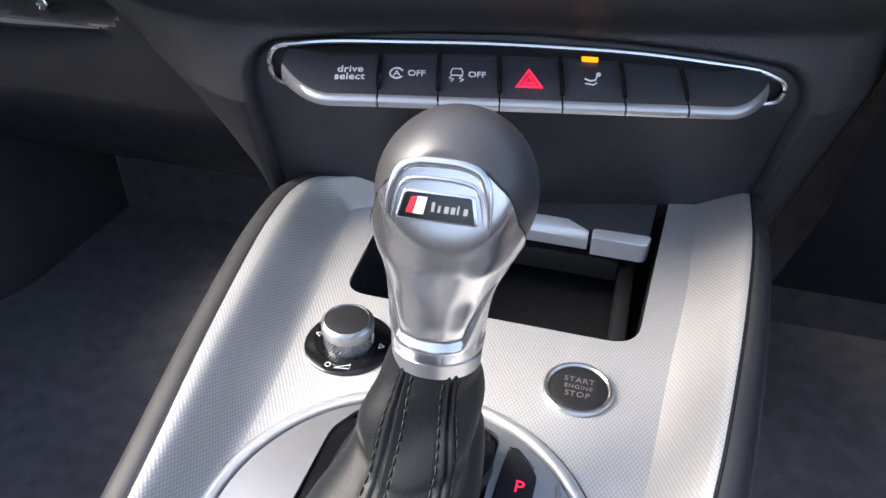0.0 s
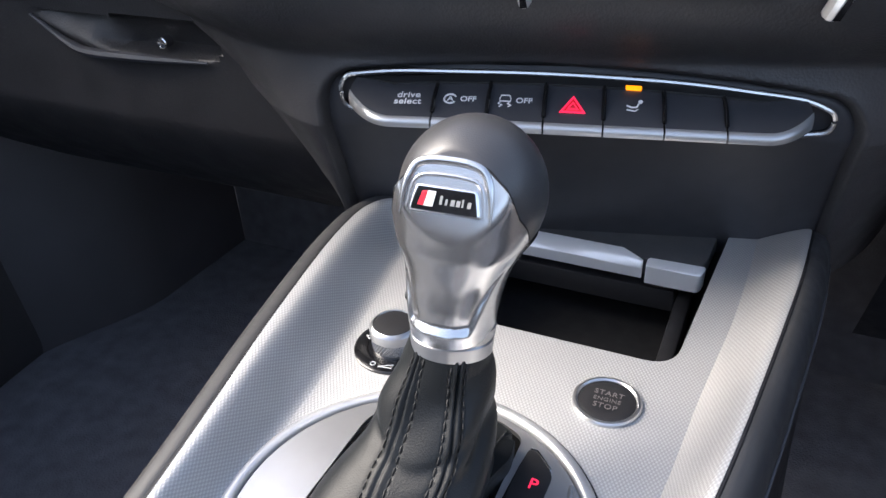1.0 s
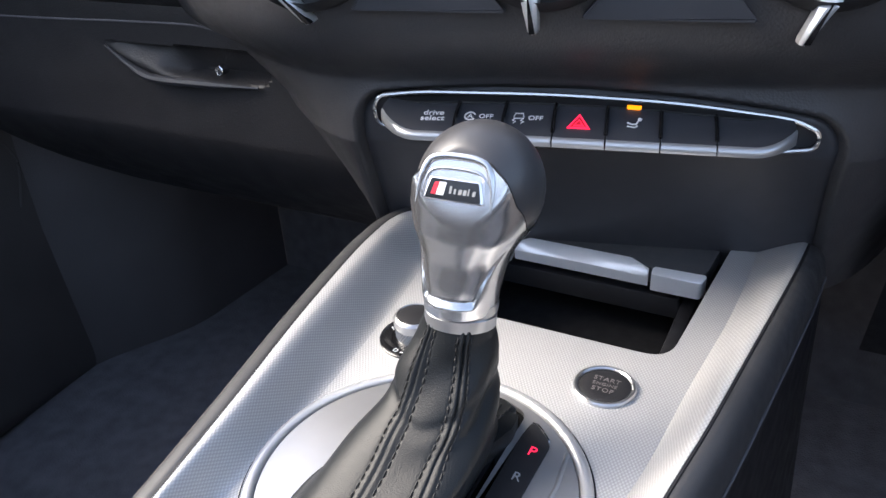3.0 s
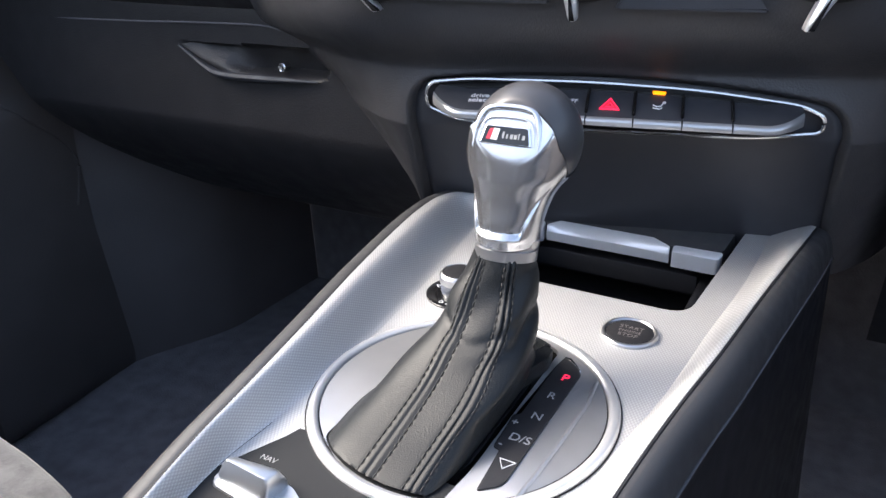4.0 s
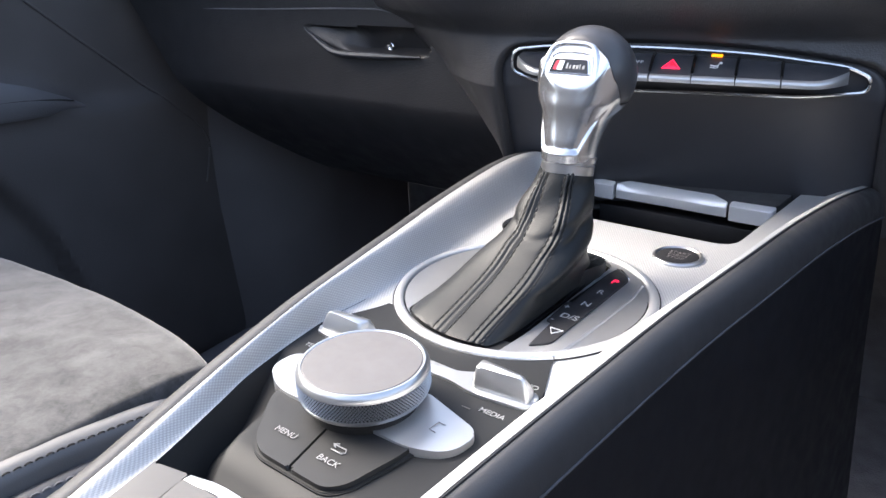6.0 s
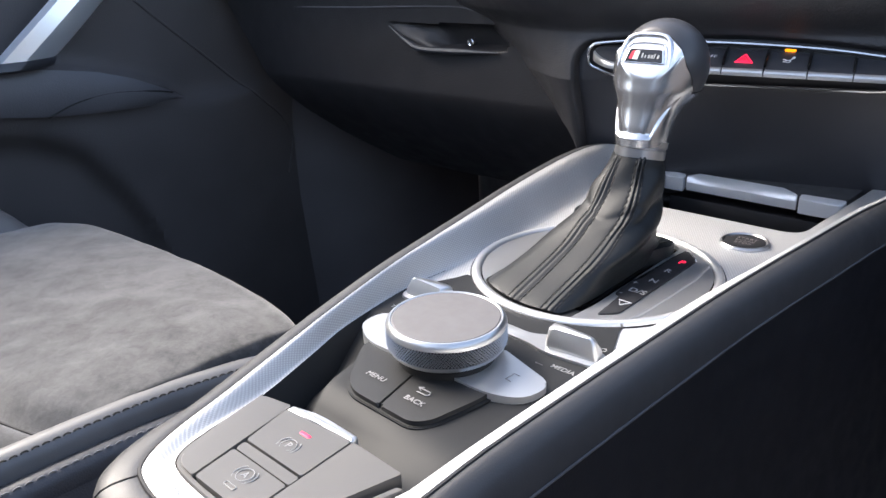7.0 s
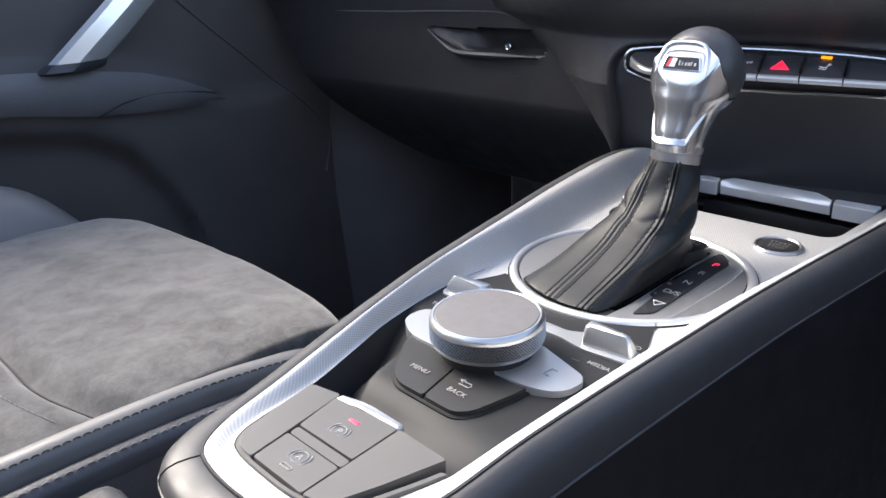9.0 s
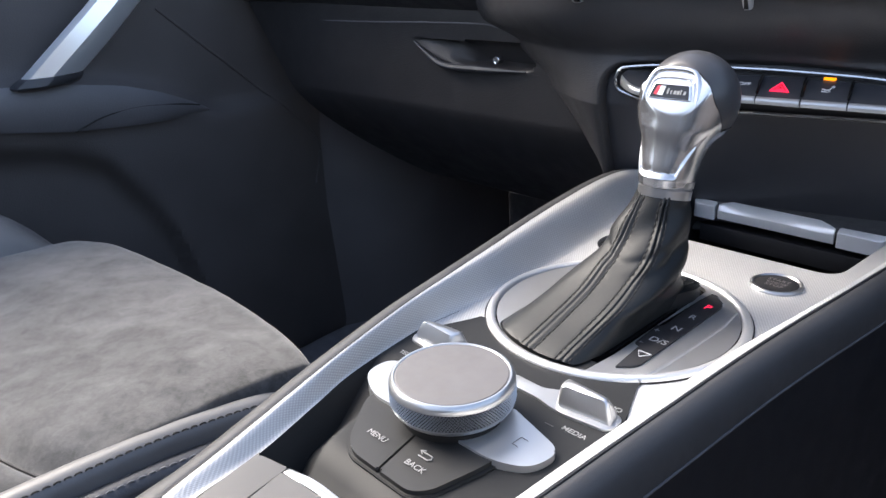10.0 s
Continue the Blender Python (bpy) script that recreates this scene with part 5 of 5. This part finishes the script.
def pad_top(y):
    return float(np.interp(y, [-0.70, -0.07, 0.0, 0.06, 0.10, 0.141, 0.165], [0.088, 0.077, 0.0705, 0.0600, 0.0470, 0.0280, 0.0150]))


def pad_low(y):
    return float(np.interp(y, [-0.70, -0.08, 0.003, 0.06, 0.141, 0.165], [0.045, 0.037, 0.0220, 0.0170, 0.0125, 0.0120]))


def pocket_edge(y):
    return float(np.interp(y, [-0.70, -0.087, -0.008, 0.036, 0.072, 0.093, 0.115, 0.14], [0.030, 0.013, -0.003, -0.028, -0.080, -0.121, -0.200, -0.34]))


def step(a):
    return 1 / (1 + math.exp(-max(-40, min(40, a))))


def door_x(y, z):
    """How far the trim stands out: the arm pad's bed, the ledge over the pocket and the pocket's hollow."""
    tail = step((0.16 - y) / 0.012)
    pad = step((pad_top(y) - z) / 0.004) * step((z - pad_low(y)) / 0.003) * tail
    ledge = step((pad_low(y) - z) / 0.003) * step((z - pocket_edge(y)) / 0.006)
    hollow = step((pocket_edge(y) - z) / 0.006)
    return 0.028 * pad + (0.022 * ledge - 0.006 * hollow) * step((0.26 - y) / 0.03) + 0.02 * max(0, -z - 0.15)


ys = [-0.70 + 0.006 * i for i in range(176)]
zd = [-0.34 + 0.006 * i for i in range(97)]
bm = loft([[(door_x(y, z), y, z) for y in ys] for z in zd], closed=False)
part("door_trim", bm, DOOR, door, "black grained door trim", 50)
rows = []
for f in (0.0, 0.06, 0.2, 0.4, 0.6, 0.8, 0.94, 1.0):
    row = []
    for i in range(80):
        y = -0.70 + 0.862 * i / 79
        z = pad_low(y) + (pad_top(y) - pad_low(y)) * f
        row.append((0.0245 + 0.010 * math.sin(math.pi * (0.08 + 0.84 * f)) ** 0.6 - 0.02 * max(0, (y - 0.08) / 0.08) ** 2, y, z))
    rows.append(row)
part("arm_pad", loft(rows, closed=False), DOORSOFT, door, "padded blue-grey leather band", 60)
seam = spline([(0.0, 0.003, 0.0225), (0.0, 0.028, 0.0310), (0.0, 0.050, 0.0350), (0.0, 0.070, 0.0362), (0.0, 0.092, 0.0345), (0.0, 0.125, 0.0290), (0.0, 0.147, 0.0235)], 6)
part("pad_seam", tube([(0.0335 - 0.02 * max(0, (p.y - 0.08) / 0.08) ** 2, p.y, p.z) for p in seam], 0.0009, 6), THREAD, door, "")
H0, H1 = Vector((0.030, -0.006, 0.080)), Vector((0.045, 0.150, 0.225))
rows = []
for i in range(13):
    f = i / 12
    c = H0.lerp(H1, f) + Vector((0.012 * math.sin(math.pi * f), 0, 0))
    d = (H1 - H0).normalized()
    s = Vector((0, d.z, -d.y))
    w = 0.0195 - 0.003 * f
    cut = (1 - f) ** 6
    rows.append([tuple(c + s * w * a + Vector((b, 0, 0)) - d * (s.z * w * a / d.z) * cut) for a, b in ((-1, 0), (-0.85, 0.010), (-0.15, 0.014), (0.0, 0.013), (0.75, 0.006), (1, 0), (0.7, -0.012), (-0.7, -0.012))])
pull = part("pull_handle", loft(rows, True, True, True), BRIGHT, door, "bright satin metal pull handle", 30)
d = (H1 - H0).normalized()
rows = [[tuple(H0 + (Vector(p) - H0) * e - d * k) for p in rows[0]] for k, e in ((-0.001, 1.02), (0.003, 1.12), (0.010, 1.18), (0.013, 1.05))]
part("pull_foot", loft(rows, True, True, True), BEZEL, pull, "black foot of the pull", 40)

gap = spline([(0.005, 0.1246, 0.1303), (0.005, 0.1659, 0.0917), (0.005, 0.2059, 0.0554), (0.005, 0.2729, -0.0072), (0.006, 0.2992, -0.0310), (0.006, 0.3135, -0.0534), (0.006, 0.3157, -0.0739), (0.006, 0.3038, -0.1120)], 6)
part("trim_edge", tube([(door_x(p.y, p.z) + 0.0005, p.y, p.z) for p in gap], 0.0016, 8), DOOR, door, "")

# kick panel beside the footwell
bm = loft([[(-0.641 + 0.066 * 0.5 * (1 - math.cos(math.pi * min(1.0, max(0.0, (y - 0.29) / 0.19)))) * math.sqrt(1 - max(0.0, min(0.999, (z + 0.07) / 0.07)) ** 2) + 0.06 * max(0, y - 0.48), y, z) for y in [0.29 + 0.0075 * i for i in range(46)]] for z in [-0.34 + 0.01 * i for i in range(35)]], closed=False)
tagged(finish("wall_kick_panel", bm, FOOTWELL), "dark grey kick panel beside the passenger footwell", "trim", kind="structure")

# ---- passenger seat ----
seat = thing("passenger_seat", "grey suede and black leather passenger seat", "seat", (-0.31, -0.25, -0.05))
SX0, SY0 = -0.31, -0.25


def groove(x):
    """The sewn seam across the cushion."""
    return -0.2098 + 3.4 * max(0.0, x + 0.225) ** 2 + 0.3 * max(0.0, -0.30 - x) ** 2


def cushion(x, y):
    """The top of the seat cushion in the cabin's metres."""
    fx = (x + 0.31) / 0.175
    front = max(0.0, (y + 0.115) / 0.085)
    z = -0.034 + 0.002 * fx * fx - 0.008 * front ** 2.2
    z -= 0.010 * (max(0, abs(fx) - 0.5) / 0.5) ** 3
    z += 0.0015 * noise.noise((x * 18, y * 18, 0)) + 0.0008 * noise.noise((x * 50, y * 50, 0))
    d = y - groove(x)
    z -= 0.0085 * math.exp(-(d / (0.010 if d > 0 else 0.004)) ** 2) + 0.004 * (1 / (1 + math.exp(max(-30, min(30, d / 0.004)))))
    return z


def front_line(x):
    return -0.028 - 0.9 * max(0, abs(x + 0.29) - 0.13) ** 1.7 - 0.02 * ((x + 0.29) / 0.17) ** 2


rows = []
for i in range(330):
    row = []
    for j in range(90):
        x = -0.478 + (0.478 - 0.146) * j / 89
        y1 = front_line(x)
        if i < 320:
            y = -0.62 + (y1 - 0.012 + 0.62) * (i / 319)
            row.append((x, y, cushion(x, y)))
        else:
            k = (i - 319) / 10
            a = k * 1.5
            zz = cushion(x, y1 - 0.012)
            row.append((x, y1 - 0.012 + 0.014 * math.sin(a) + 0.01 * max(0, k - 0.6), zz - 0.016 * (1 - math.cos(a)) - 0.16 * max(0, k - 0.5)))
    x, y, z = row[-1]
    row.append((x + 0.003, y, z - 0.012))
    row.append((x + 0.004, y, z - 0.030))
    rows.append([(x - SX0, y - SY0, z + 0.05) for x, y, z in row])
part("cushion", loft(rows, closed=False), SUEDE, seat, "soft mottled grey suede cushion", 80)
line = [(x, groove(x)) for x in [-0.46 + 0.008 * i for i in range(40)]]
part("cushion_seam", tube([(x - SX0, y - SY0, cushion(x, y) + 0.0506) for x, y in line], 0.0009, 6), THREAD, seat, "")
row = [(x, groove(x) - 0.017) for x in [-0.46 + 0.004 * i for i in range(76)]]
stitches([(x - SX0, y - SY0, cushion(x, y) + 0.0504) for x, y in row], seat, LIGHTTHREAD, 0.0030, 0.0020, 0.00028, label="grey thread stitches")


def bolster(x_in, x_out, top, y_front):
    rows = []
    for i in range(50):
        f = i / 49
        y = -0.62 + (y_front + 0.62) * f
        drop = 0.05 * max(0, (f - 0.86) / 0.14) ** 2.2
        row = []
        for k in range(13):
            a = math.pi * k / 12
            x = (x_in + x_out) / 2 - (x_out - x_in) / 2 * math.cos(a)
            z = -0.062 + (top + 0.062 - drop) * math.sin(a) ** 0.7 - (0.10 if k == 12 else 0)
            row.append((x - SX0, y - SY0, z + 0.05))
        rows.append(row)
    return part("bolster", loft(rows, closed=False), WELT, seat, "padded leather side bolster, coloured light grey as if lit", 80)


bolster(-0.465, -0.575, -0.002, -0.070)
piping = spline([(-0.143, -0.060, -0.066), (-0.141, -0.080, -0.054), (-0.144, -0.115, -0.049), (-0.147, -0.160, -0.046), (-0.148, -0.230, -0.044), (-0.148, -0.320, -0.044), (-0.148, -0.620, -0.044)], 10)
loc = lambda pts, dx=0, dy=0, dz=0: [(p.x - SX0 + dx, p.y - SY0 + dy, p.z + 0.05 + dz) for p in pts]


def strip_of(prof):
    return loft([loc(piping, dx, -0.2 * dx, dz) for dx, dz in prof], closed=False)


part("welt", strip_of([(-0.0095, -0.0060), (-0.0085, 0.0005), (-0.0055, 0.0052), (-0.0005, 0.0080), (0.0045, 0.0078), (0.0085, 0.0056), (0.0106, 0.0020), (0.0114, -0.0070)]), WELT, seat, "rolled leather welt, coloured light grey as if lit", 80)
part("welt", strip_of([(0.0112, -0.0068), (0.0122, -0.0026), (0.0160, -0.0016), (0.0205, -0.0030), (0.0235, -0.0065), (0.0250, -0.0120)]), SEATLEATHER, seat, "rolled black leather welt", 80)
part("side_flap", strip_of([(0.0245, -0.0115), (0.034, -0.030), (0.046, -0.056), (0.052, -0.10), (0.05, -0.25)]), SEATLEATHER, seat, "black leather side of the cushion", 80)
stitches(loc(piping, 0.0078, -0.0016, 0.0064), seat, THREAD, 0.0034, 0.0014, 0.00042, label="dark thread stitches")
stitches(loc(piping, 0.0195, -0.0039, -0.0023), seat, LIGHTTHREAD, 0.0036, 0.0016, 0.00042, label="grey thread stitches")
part("backrest", box(-0.56 - SX0, -0.10 - SX0, -0.72 - SY0, -0.60 - SY0, -0.10, 0.50, 0.04, 4), SEATLEATHER, seat, "black leather backrest")
part("seat_base", box(-0.50 - SX0, -0.14 - SX0, -0.60 - SY0, -0.06 - SY0, -0.28, -0.02, 0.02, 3), MATTBLACK, seat, "black seat base")

# ---- driver seat, beside the camera ----
drv = thing("driver_seat", "black leather driver seat beside the console", "seat", (0.36, -0.45, -0.05))
part("cushion", box(-0.185, 0.20, -0.30, 0.36, -0.12, 0.012, 0.03, 4), SEATLEATHER, drv, "black leather cushion")
part("backrest", box(-0.20, 0.22, -0.42, -0.30, -0.10, 0.55, 0.04, 4), SEATLEATHER, drv, "black leather backrest")
part("seat_base", box(-0.16, 0.18, -0.28, 0.30, -0.28, -0.11, 0.02, 3), MATTBLACK, drv, "black seat base")
